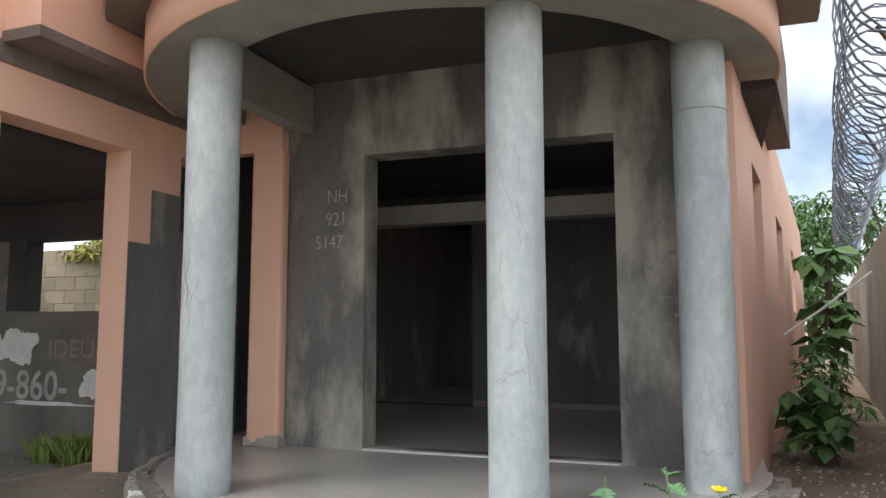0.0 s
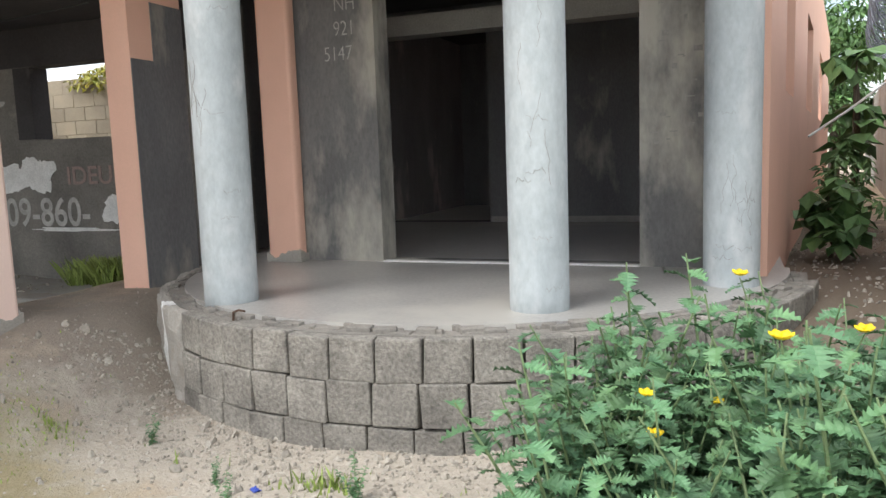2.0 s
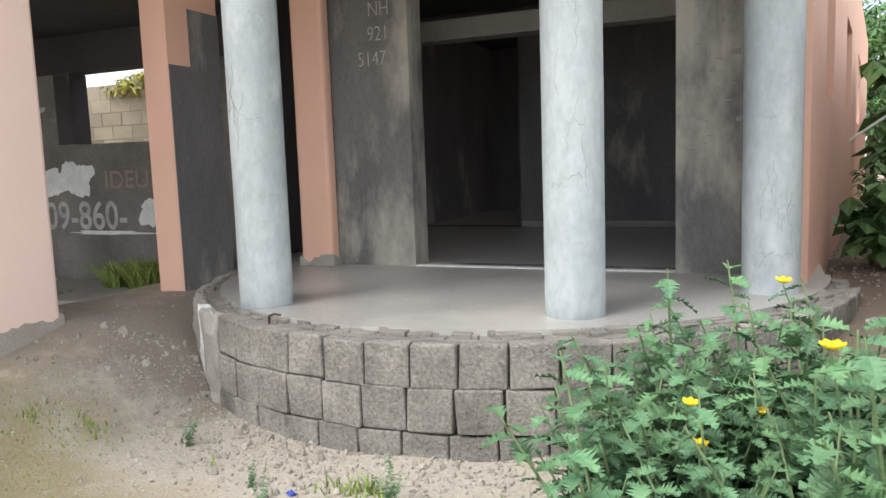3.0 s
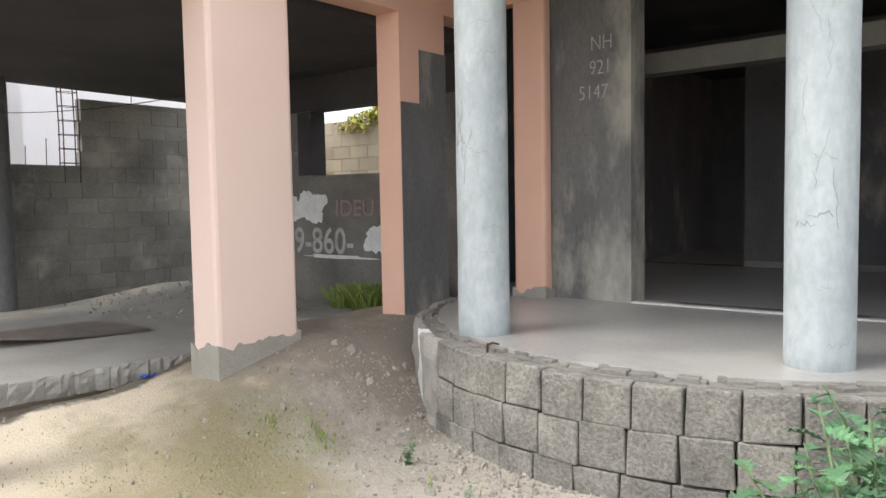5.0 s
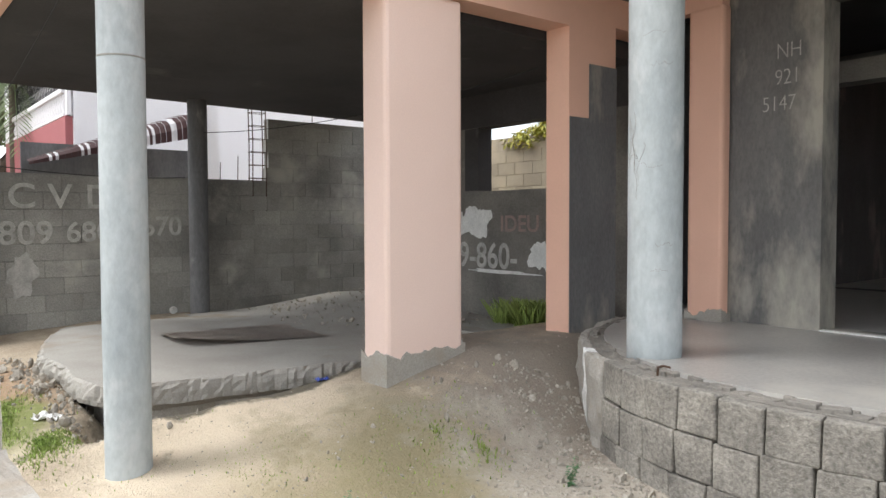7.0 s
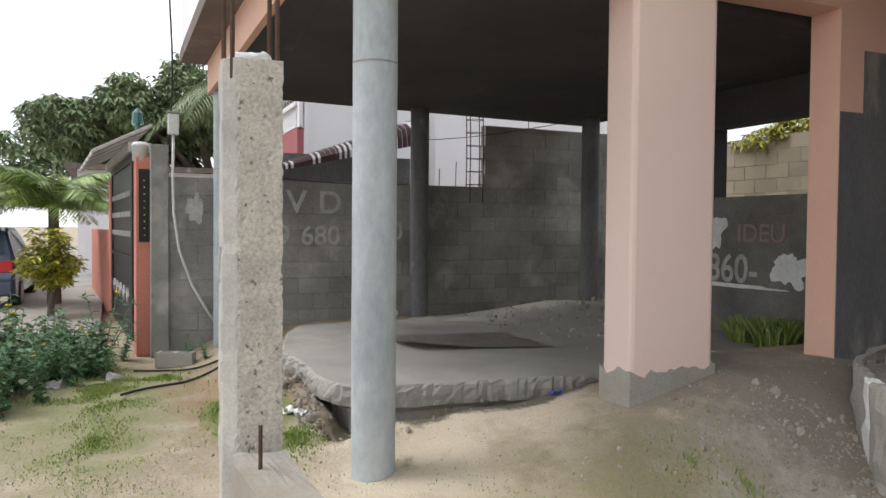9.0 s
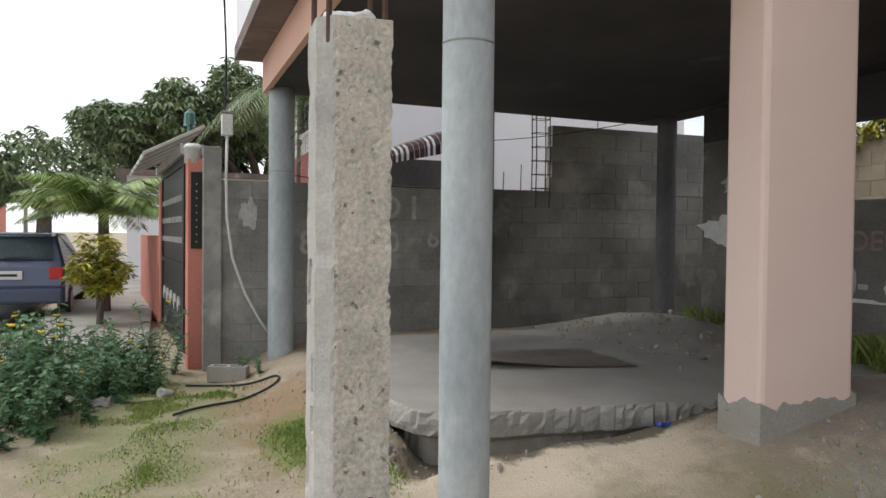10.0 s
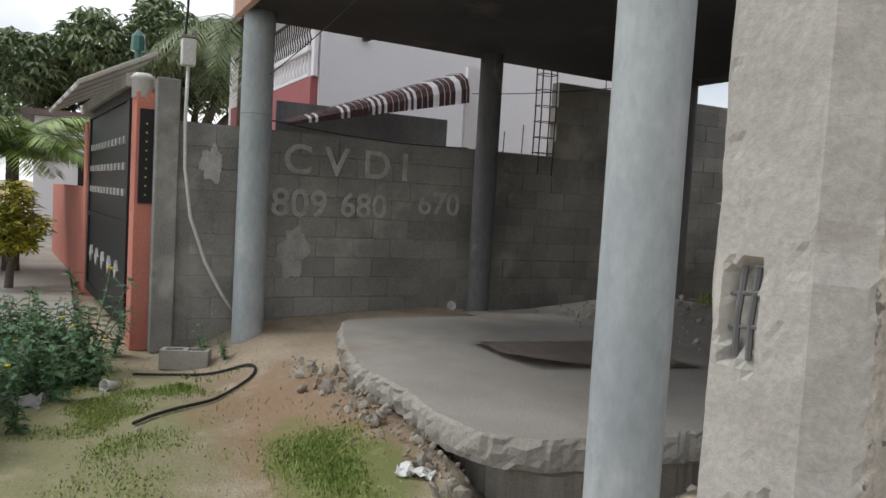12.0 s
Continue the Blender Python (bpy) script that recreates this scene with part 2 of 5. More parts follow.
def ground_material():
    """Sandy soil: ochre earth with a pale sand apron, a packed brown bank, mossy strips, gravel at the porch foot and worn turf, each with a ragged edge."""
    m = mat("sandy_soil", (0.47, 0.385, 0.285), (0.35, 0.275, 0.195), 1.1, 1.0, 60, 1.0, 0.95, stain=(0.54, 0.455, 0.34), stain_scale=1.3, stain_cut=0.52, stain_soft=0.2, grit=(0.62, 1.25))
    nt = m.node_tree
    bs = nt.nodes["Principled BSDF"]
    col = bs.inputs["Base Color"].links[0].from_socket
    geo = nt.nodes.new("ShaderNodeNewGeometry")

    def noise_fac(scale, detail=6):
        n = nt.nodes.new("ShaderNodeTexNoise")
        n.inputs["Scale"].default_value, n.inputs["Detail"].default_value, n.inputs["Roughness"].default_value = scale, detail, 0.65
        nt.links.new(geo.outputs["Position"], n.inputs["Vector"])
        return n.outputs["Fac"]

    ragged = noise_fac(2.6)
    speck = noise_fac(34, 3)

    def patch(centre, size, c1, c2, most=0.9, soft=0.45):
        """A patch of another soil about a place, as wide and deep as size."""
        nonlocal col
        sub = nt.nodes.new("ShaderNodeVectorMath")
        sub.operation = "SUBTRACT"
        sub.inputs[1].default_value = (*centre, 0)
        nt.links.new(geo.outputs["Position"], sub.inputs[0])
        mul = nt.nodes.new("ShaderNodeVectorMath")
        mul.operation = "MULTIPLY"
        mul.inputs[1].default_value = (1 / size[0], 1 / size[1], 0)
        nt.links.new(sub.outputs["Vector"], mul.inputs[0])
        length = nt.nodes.new("ShaderNodeVectorMath")
        length.operation = "LENGTH"
        nt.links.new(mul.outputs["Vector"], length.inputs[0])
        rag = nt.nodes.new("ShaderNodeMath")
        rag.operation = "MULTIPLY_ADD"
        rag.inputs[1].default_value = 2.2
        nt.links.new(ragged, rag.inputs[0])
        nt.links.new(length.outputs["Value"], rag.inputs[2])
        fade = nt.nodes.new("ShaderNodeMapRange")
        for key, v in (("From Min", 2.1 + soft / 2), ("From Max", 2.1 - soft / 2), ("To Min", 0.0), ("To Max", most)):
            fade.inputs[key].default_value = v
        nt.links.new(rag.outputs[0], fade.inputs["Value"])
        two = nt.nodes.new("ShaderNodeMixRGB")
        two.inputs["Color1"].default_value, two.inputs["Color2"].default_value = (*c1, 1), (*c2, 1)
        nt.links.new(speck, two.inputs["Fac"])
        x = nt.nodes.new("ShaderNodeMixRGB")
        nt.links.new(fade.outputs["Result"], x.inputs["Fac"])
        nt.links.new(col, x.inputs["Color1"])
        nt.links.new(two.outputs["Color"], x.inputs["Color2"])
        col = x.outputs["Color"]

    patch((-7.6, -0.35), (2.2, 0.75), (0.16, 0.20, 0.065), (0.34, 0.32, 0.17), 0.8, 0.8)       # worn turf by the street
    patch((-7.0, 0.75), (1.3, 0.45), (0.36, 0.24, 0.14), (0.30, 0.19, 0.11), 0.8, 0.7)      # reddish earth along the slab
    patch((-6.1, 0.75), (0.8, 0.30), (0.13, 0.18, 0.04), (0.22, 0.25, 0.07), 0.85, 0.5)     # green patch before the slab
    patch((-4.75, 1.75), (1.1, 1.0), (0.70, 0.60, 0.46), (0.58, 0.485, 0.36), 0.9, 0.6)      # pale sand apron
    patch((-3.7, 3.9), (1.15, 1.25), (0.32, 0.275, 0.225), (0.20, 0.17, 0.14), 0.95, 0.6)  # packed brown bank
    patch((-3.45, 2.45), (0.9, 0.55), (0.16, 0.15, 0.06), (0.30, 0.25, 0.15), 0.8, 0.9)     # mossy strip
    patch((-2.6, 1.7), (1.4, 0.55), (0.20, 0.185, 0.08), (0.38, 0.31, 0.2), 0.7, 0.9)       # mossy strip
    patch((-1.9, 3.0), (1.9, 0.55), (0.60, 0.55, 0.47), (0.30, 0.265, 0.22), 0.85, 0.6)     # gravel at the porch foot
    patch((-6.0, 1.5), (1.0, 0.28), (0.10, 0.085, 0.06), (0.17, 0.14, 0.10), 0.95, 0.4)     # shade of the ditch under the slab, painted dark into the soil
    # the same painted shade along the ditch's porch side
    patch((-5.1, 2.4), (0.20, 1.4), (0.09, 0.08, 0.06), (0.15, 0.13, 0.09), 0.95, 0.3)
    patch((1.1, 6.8), (1.7, 4.5), (0.11, 0.085, 0.06), (0.20, 0.155, 0.115), 0.95, 0.4)       # dark leaf litter in the passage
    for node in nt.nodes:
        if node.type == "BUMP":
            node.inputs["Distance"].default_value = 0.014
    nt.links.new(col, bs.inputs["Base Color"])
    return m


SOIL = ground_material()


# ---- mesh tools ----
def mesh_of(bm, name, material, smooth=False):
    bmesh.ops.recalc_face_normals(bm, faces=bm.faces[:])
    me = bpy.data.meshes.new(name)
    bm.to_mesh(me)
    bm.free()
    for mm in (material if isinstance(material, (list, tuple)) else [material]):
        me.materials.append(mm)
    if smooth:
        for p in me.polygons:
            p.use_smooth = True
    return me


def part(name, bm, material, parent=None, label="", smooth=False):
    ob = new(name, mesh_of(bm, name, material, smooth))
    if parent:
        ob.parent = parent
    if label:
        ob["label"] = label
    return ob


def thing(name, label, category, group="", kind="", at=None):
    e = new(name)
    if at is not None:
        e.matrix_world = at
    return tagged(e, label, category, group, kind)


def add_box(bm, x0, x1, y0, y1, z0, z1, bev=0.0, m=None):
    r = bmesh.ops.create_cube(bm, size=1)
    vs = r["verts"]
    for v in vs:
        v.co = Vector(((x0 + x1) / 2 + v.co.x * (x1 - x0), (y0 + y1) / 2 + v.co.y * (y1 - y0), (z0 + z1) / 2 + v.co.z * (z1 - z0)))
    if bev:
        es = list({e for v in vs for e in v.link_edges})
        rr = bmesh.ops.bevel(bm, geom=es, offset=bev, segments=2, affect="EDGES", profile=0.5)
        vs = list({v for f in rr["faces"] for v in f.verts} | {v for v in vs if v.is_valid})
    if m is not None:
        bmesh.ops.transform(bm, matrix=m, verts=vs)
    return vs


def boxes(*bs, bev=0.0):
    bm = bmesh.new()
    for b in bs:
        add_box(bm, *b, bev=bev)
    return bm


def tube(bm, pts, radii, seg=8, cap=True):
    """A round tube along a line of points."""
    rings = []
    pts = [Vector(p) for p in pts]
    for i, p in enumerate(pts):
        d = (pts[min(i + 1, len(pts) - 1)] - pts[max(i - 1, 0)]).normalized()
        u = d.orthogonal().normalized() if i == 0 else (rings_u - d * rings_u.dot(d)).normalized()
        rings_u = u
        v = d.cross(u)
        r = radii[i] if isinstance(radii, (list, tuple)) else radii
        rings.append([bm.verts.new(p + (u * math.cos(2 * math.pi * k / seg) + v * math.sin(2 * math.pi * k / seg)) * r) for k in range(seg)])
    for a, b in zip(rings, rings[1:]):
        for k in range(seg):
            bm.faces.new((a[k], a[(k + 1) % seg], b[(k + 1) % seg], b[k]))
    if cap:
        bm.faces.new(rings[0][::-1])
        bm.faces.new(rings[-1])
    return bm


def prism(bm, outline, z0, z1):
    a = [bm.verts.new((x, y, z0)) for x, y in outline]
    b = [bm.verts.new((x, y, z1)) for x, y in outline]
    n = len(a)
    for k in range(n):
        bm.faces.new((a[k], a[(k + 1) % n], b[(k + 1) % n], b[k]))
    bm.faces.new(a[::-1])
    bm.faces.new(b)
    return bm


def structure(name, bm, material, label, category="wall", smooth=False):
    return tagged(part(name, bm, material, None, "", smooth), label, category, kind="structure")


def roughen(bm, amount, scale, seed=0):
    """Uneven worn faces."""
    for v in bm.verts:
        v.co += noise.noise_vector(v.co * scale + Vector((seed, 0, 0))) * amount


# ---- ground ----
CX, CY = -1.95, 5.72      # centre of the round porch
PORCH_R, ZF = 2.40, 0.62  # its radius and floor height
YW = 5.63                 # face of the front wall


def smooth_step(a, b, v):
    t = min(1.0, max(0.0, (v - a) / (b - a)))
    return t * t * (3 - 2 * t)


def ground_height(x, y):
    h = 0.05 * noise.noise(Vector((x * 0.5, y * 0.5, 0))) + 0.02 * noise.noise(Vector((x * 2.3, y * 2.3, 4)))
    h *= smooth_step(-2.6, -1.9, y)
    fade = 1 - smooth_step(14, 24, math.hypot(x + 4, y))
    h *= fade
    h -= 0.16 * smooth_step(-1.0, -2.4, y)                        # down to the road
    h += 0.035 * noise.noise(Vector((x * 1.7, y * 3.1, 9))) * smooth_step(1.6, 2.6, y) * smooth_step(-3.0, -3.6, x) * smooth_step(-5.0, -4.6, x)   # ruts across the bank
    ramp = smooth_step(-3.2, -4.2, x) * smooth_step(-6.2, -4.9, x)
    h += 0.53 * min(1.0, max(0.0, (y - 1.1) / 2.5)) ** 1.25 * ramp                 # bank between the carport and the porch
    h += 0.48 * smooth_step(-0.3, 0.5, x) * smooth_step(3.0, 4.6, y) * (1 - smooth_step(30, 40, y))
    h -= 0.10 * smooth_step(-7.6, -9.0, x) * (1 - smooth_step(0.4, 1.2, y)) * fade   # lower by the street corner
    back = smooth_step(0.9, 2.4, y) * smooth_step(-7.0, -8.8, x)
    h += 0.24 * back * (1 - smooth_step(20, 30, y))
    h += 0.17 * smooth_step(0.45, 1.25, y) * smooth_step(-5.6, -6.6, x) * (1 - back)
    h += 0.11 * smooth_step(0.3, 1.0, y) * smooth_step(-4.75, -5.0, x) * smooth_step(-6.6, -5.6, x) * (1 - smooth_step(1.3, 1.8, y))
    h += 0.11 * math.exp(-((x + 5.0) / 0.35) ** 2 - ((y - 1.75) / 0.55) ** 2)   # sand crest by the ditch
    ditch = smooth_step(-5.0, -5.12, x) * smooth_step(-7.0, -6.2, x) * smooth_step(1.02, 1.2, y - 0.22 * smooth_step(-5.5, -5.9, x))
    h = h * (1 - ditch) + (-0.06) * ditch
    return h


def build_ground():
    def axis(lo, hi, fine_lo, fine_hi, step):
        v = [fine_lo + i * step for i in range(int((fine_hi - fine_lo) / step) + 1)]
        d, p = step, fine_lo
        while p > lo:
            d *= 1.35
            p -= d
            v.insert(0, p)
        d, p = step, v[-1]
        while p < hi:
            d *= 1.35
            p += d
            v.append(p)
        return v
    xs, ys = axis(-400, 400, -11, 2.2, 0.07), axis(-400, 400, -2.6, 6.5, 0.07)
    verts = [(x, y, ground_height(x, y) - (0.05 if math.hypot(x, y) > 60 else 0)) for y in ys for x in xs]
    n = len(xs)
    faces = [(j * n + i, j * n + i + 1, j * n + n + i + 1, j * n + n + i) for j in range(len(ys) - 1) for i in range(n - 1)]
    me = bpy.data.meshes.new("ground")
    me.from_pydata(verts, [], faces)
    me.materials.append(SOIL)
    for p in me.polygons:
        p.use_smooth = True
    tagged(new("ground", me), "sandy ochre yard soil with gravel and mossy patches", "ground", kind="structure")


build_ground()
structure("road", boxes((-60, 40, -7.5, -2.6, -0.20, -0.095)), ROAD, "pale worn asphalt road beside the yard", "road")
structure("pavement", boxes((-60, -10.3, -2.0, -0.35, -0.2, 0.02), bev=0.02), SLABMAT, "pale concrete pavement along the street walls", "pavement")


def arc_outline(r_out, r_in, a0, a1, n=48, cx=CX, cy=CY):
    pts = [(cx + r_out * math.cos(radians(a0 + (a1 - a0) * i / n)), cy + r_out * math.sin(radians(a0 + (a1 - a0) * i / n))) for i in range(n + 1)]
    pts += [(cx + r_in * math.cos(radians(a1 + (a0 - a1) * i / n)), cy + r_in * math.sin(radians(a1 + (a0 - a1) * i / n))) for i in range(n + 1)]
    return pts


# ---- round porch ----
def build_porch():
    bm = bmesh.new()
    prism(bm, arc_outline(PORCH_R - 0.011, PORCH_R - 0.2, 180, 360), -0.3, ZF - 0.03)
    base = structure("wall_porch_base", bm, MORTAR, "curved foundation wall of bare concrete blocks under the porch")
    bm = bmesh.new()
    prism(bm, [(CX + 2.28 * math.cos(radians(a)), CY + 2.28 * math.sin(radians(a))) for a in range(180, 361, 4)], ZF - 0.12, ZF)
    structure("floor_porch", bm, FLOOR, "smooth grey cement porch floor", "floor")
    # broken mortar lip round the floor
    bm = bmesh.new()
    rnd = random.Random(3)
    for i in range(150):
        a = radians(182 + 176 * i / 150 + rnd.uniform(-1.5, 1.5))
        r = PORCH_R - rnd.uniform(0.05, 0.13)
        s = rnd.uniform(0.012, 0.06)
        add_box(bm, -s * 1.3, s * 1.3, -s * 0.7, s * 0.7, -0.05, rnd.uniform(-0.01, 0.022), 0.006, pose(CX + r * math.cos(a), CY + r * math.sin(a), ZF - 0.02, 0, 0, math.degrees(a) + 90 + rnd.uniform(-20, 20)))
    part("mortar_lip", bm, MORTAR, base)["kind"] = "stuff"
    return base


PORCH = build_porch()


def round_column(name, x, y, z0, z1, r, label, seams=(), group="columns", material=None):
    t = thing(name, label, "column", group, at=pose(x, y, 0))
    bm = bmesh.new()
    n = 14
    tube(bm, [(0, 0, z0 + (z1 - z0) * i / n) for i in range(n + 1)], r, 40)
    for v in bm.verts:
        q = noise.noise(Vector((v.co.x * 3 + x, v.co.y * 3 + y, v.co.z * 2)))
        s = 1 + 0.018 * q
        v.co.x *= s
        v.co.y *= s
    part("shaft", bm, material or COLUMN, t, smooth=True)
    for z in seams:
        bm = bmesh.new()
        tube(bm, [(0, 0, z - 0.004), (0, 0, z + 0.004)], r * 1.02, 40)
        part("seam", bm, BEAMGREY, t)
    # hairline cracks
    rnd = random.Random(int(abs(x * 100) + y * 10))
    for k in range(12 if name == "porch_column" else 0):
        zc, a0 = rnd.uniform(0.1, 0.95) * (z1 - z0) * 0.8 + z0, rnd.uniform(230, 310)
        pts = []
        a = a0
        for j in range(9):
            pts.append((r * 1.004 * math.cos(radians(a)), r * 1.004 * math.sin(radians(a)), zc + 0.02 * rnd.uniform(-1, 1) + (0.035 * j if k % 2 else 0)))
            a += rnd.uniform(2, 8) if k % 2 == 0 else rnd.uniform(-7, 7)
        bm = bmesh.new()
        tube(bm, pts, 0.0013, 4)
        part("crack", bm, BEAMGREY, t)
    return t


round_column("porch_column", -2.985, 3.86, 0.5, 3.5, 0.165, "round grey cement column at the porch edge, streaked and chipped")
round_column("porch_column", -1.04, 4.02, 0.5, 3.5, 0.165, "round grey cement column with a net of fine cracks")
round_column("porch_column", -0.05, 4.98, 0.4, 3.5, 0.168, "round grey cement column with a damp stained foot", (3.0,))

# ring beam and balcony slab over the porch
bm = bmesh.new()
prism(bm, arc_outline(2.46, 2.44, 176, 364), 3.44, 3.80)
structure("trim_ring_beam_face", bm, PEACH, "peach painted curved fascia of the porch beam", "beam", True)
bm = bmesh.new()
prism(bm, arc_outline(2.438, 1.98, 178, 362), 3.445, 3.80)
structure("beam_ring", bm, BEAMGREY, "bare concrete underside of the curved porch beam", "beam")
bm = bmesh.new()
prism(bm, [(CX + 2.72 * math.cos(radians(a)), CY + 2.72 * math.sin(radians(a))) for a in range(180, 361, 4)], 3.802, 3.90)
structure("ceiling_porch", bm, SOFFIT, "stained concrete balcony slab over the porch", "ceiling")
bm = bmesh.new()
prism(bm, arc_outline(2.74, 2.60, 180, 360), 3.904, 4.7)
structure("wall_balcony", bm, PEACH, "curved peach balcony parapet above the porch")
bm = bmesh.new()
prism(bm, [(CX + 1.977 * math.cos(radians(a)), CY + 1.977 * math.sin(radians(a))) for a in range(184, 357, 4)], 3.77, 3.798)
structure("ceiling_porch_inner", bm, CEILING, "sooty plaster ceiling inside the porch ring beam, its shade in the colour", "ceiling")
bm = boxes((-3.44, -3.28, 4.2, 5.62, 3.34, 3.74))
structure("beam_porch", bm, BEAMGREY, "raw concrete beam with a broken plaster edge", "beam")

# ---- house front: door wall ----
def wall_with_holes(name, axis, u0, u1, v, thick, z0, z1, holes, material, label):
    """A wall along x or y with openings (u0, u1, z0, z1) right through it."""
    us = sorted({u0, u1, *[h[0] for h in holes], *[h[1] for h in holes]})
    zs = sorted({z0, z1, *[h[2] for h in holes], *[h[3] for h in holes]})
    bm = bmesh.new()
    for a, b in zip(us, us[1:]):
        run = None
        for c, d in zip(zs, zs[1:]):
            mu, mz = (a + b) / 2, (c + d) / 2
            if any(h[0] < mu < h[1] and h[2] < mz < h[3] for h in holes):
                continue
            if axis == "x":
                add_box(bm, a, b, v, v + thick, c, d)
            else:
                add_box(bm, v, v + thick, a, b, c, d)
    bmesh.ops.remove_doubles(bm, verts=bm.verts[:], dist=0.0005)
    inner = [f for f in bm.faces if sum(1 for g in bm.faces if g is not f and (g.calc_center_median() - f.calc_center_median()).length < 1e-4)]
    bmesh.ops.delete(bm, geom=inner, context="FACES")
    return structure(name, bm, material, label)


wall_with_holes("wall_front", "x", -3.62, -0.04, YW, 0.26, 0.3, 3.80, [(-2.78, -0.68, ZF, 3.10)], FRONTWALL, "soot-dark rendered front wall with scratched numbers beside a wide doorway")
# interior
structure("floor_hall", boxes((-4.5, 0.3, 5.70, 12.5, 0.45, ZF - 0.004)), FLOOR, "smooth grey cement floor of the empty hall", "floor")
structure("trim_threshold", boxes((-2.775, -0.685, YW - 0.02, YW + 0.05, ZF, ZF + 0.012), bev=0.004), WHITE, "pale cement threshold strip in the doorway", "threshold")
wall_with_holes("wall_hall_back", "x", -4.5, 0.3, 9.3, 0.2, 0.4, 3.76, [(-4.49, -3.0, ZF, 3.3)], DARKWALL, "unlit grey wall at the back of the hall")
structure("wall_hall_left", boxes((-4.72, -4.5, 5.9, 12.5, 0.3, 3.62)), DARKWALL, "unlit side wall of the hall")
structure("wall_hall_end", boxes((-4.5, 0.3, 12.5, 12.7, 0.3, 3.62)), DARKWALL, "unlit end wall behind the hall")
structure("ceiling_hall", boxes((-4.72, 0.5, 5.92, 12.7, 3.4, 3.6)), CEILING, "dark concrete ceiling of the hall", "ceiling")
structure("beam_hall", boxes((-4.5, 0.3, 7.2, 7.45, 2.72, 2.92)), BEAMGREY, "pale concrete beam across the hall", "beam")
structure("baseboard_hall", boxes((-2.98, 0.28, 9.27, 9.297, ZF, ZF + 0.07)), BEAMGREY, "low cement skirting along the hall wall", "baseboard")

# right-hand outside wall, slightly splayed
def skew(bm, x0, y0, k):
    for v in bm.verts:
        v.co.x += k * (v.co.y - y0)
    return bm


def right_wall():
    bm = bmesh.new()
    holes = [(6.6, 7.6, 1.9, 3.0), (9.9, 11.4, 1.9, 3.0), (14, 15.5, 1.9, 3.0)]
    us = [5.3, 6.6, 7.6, 9.9, 11.4, 14, 15.5, 21]
    for a, b in zip(us, us[1:]):
        hole = any(h[0] == a for h in holes)
        for c, d in ([(0.2, 1.9), (3.0, 4.0)] if hole else [(0.2, 4.0)]):
            add_box(bm, -0.03, 0.17, a, b, c, d)
    bmesh.ops.remove_doubles(bm, verts=bm.verts[:], dist=0.0005)
    skew(bm, 0, 5.3, 0.125)
    structure("wall_side", bm, PEACH, "long peach painted side wall with window openings")
    bm = skew(boxes((0.05, 0.36, 5.0, 9.0, 3.62, 3.74), (0.363, 0.40, 5.0, 9.0, 3.62, 4.6)), 0, 5.3, 0.125)
    structure("ceiling_eave", bm, SOFFIT, "dark stained overhanging slab along the side wall", "eave")


right_wall()

# ---- wall between porch and carport ----
wall_with_holes("wall_carport_side", "y", 2.785, 5.9, -4.56, 0.25, 0.0, 6.5, [(2.70, 4.56, -0.1, 3.03), (5.15, 5.75, 0.3, 3.1)], PEACH, "peach painted wall with two tall openings beside the porch")
bm = boxes((-4.306, -4.298, 4.56, 5.15, 0.2, 2.3), (-4.306, -4.298, 4.8, 5.15, 2.3, 2.75))
structure("trim_bare_render", bm, DARKWALL, "bare dark render patch where the peach paint stops", "render patch")
structure("wall_entry_header", boxes((-4.33, -3.53, 5.51, 5.62, 3.18, 3.76)), PEACH, "peach lintel over the side entry", "lintel")


def pier(name, x0, x1, y0, y1, z0, z1, material, label, foot=None, seed=0):
    t = thing(name, label, "pillar", at=pose((x0 + x1) / 2, (y0 + y1) / 2, 0))
    w, d = (x1 - x0) / 2, (y1 - y0) / 2
    bm = bmesh.new()
    add_box(bm, -w, w, -d, d, z0, z1, 0.03)
    part("shaft", bm, material, t)
    if foot:
        bm = bmesh.new()
        add_box(bm, -w - 0.012, w + 0.012, -d - 0.012, d + 0.012, z0, foot)
        bmesh.ops.subdivide_edges(bm, edges=[e for e in bm.edges if e.calc_length() > 0.1], cuts=16, use_grid_fill=True)
        for v in bm.verts:
            if v.co.z > foot - 0.05:
                v.co.z += 0.07 * noise.noise(Vector((v.co.x * 6 + seed, v.co.y * 6, 0))) + 0.03 * noise.noise(Vector((v.co.x * 25, v.co.y * 25, 0)))
        part("foot", bm, SLABMAT, t, "bare cement foot with flaked paint")
    return t


pier("pillar_large", -4.64, -4.345, 2.785, 3.455, -0.1, 3.028, PEACH_PALE, "broad peach painted pillar with flaking cement foot", 0.55, 1)
pier("pillar_entry", -3.83, -3.51, 5.50, 5.627, 0.3, 3.20, PEACH, "peach painted pillar beside the dark entry", 0.70, 2)

structure("wall_upper_side", boxes((-4.326, -4.0, 3.4, 5.6, 3.56, 6.5)), PEACH, "projecting peach wall of the upper storey")
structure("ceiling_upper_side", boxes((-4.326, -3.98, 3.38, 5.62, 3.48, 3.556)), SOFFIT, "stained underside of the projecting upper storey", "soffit")

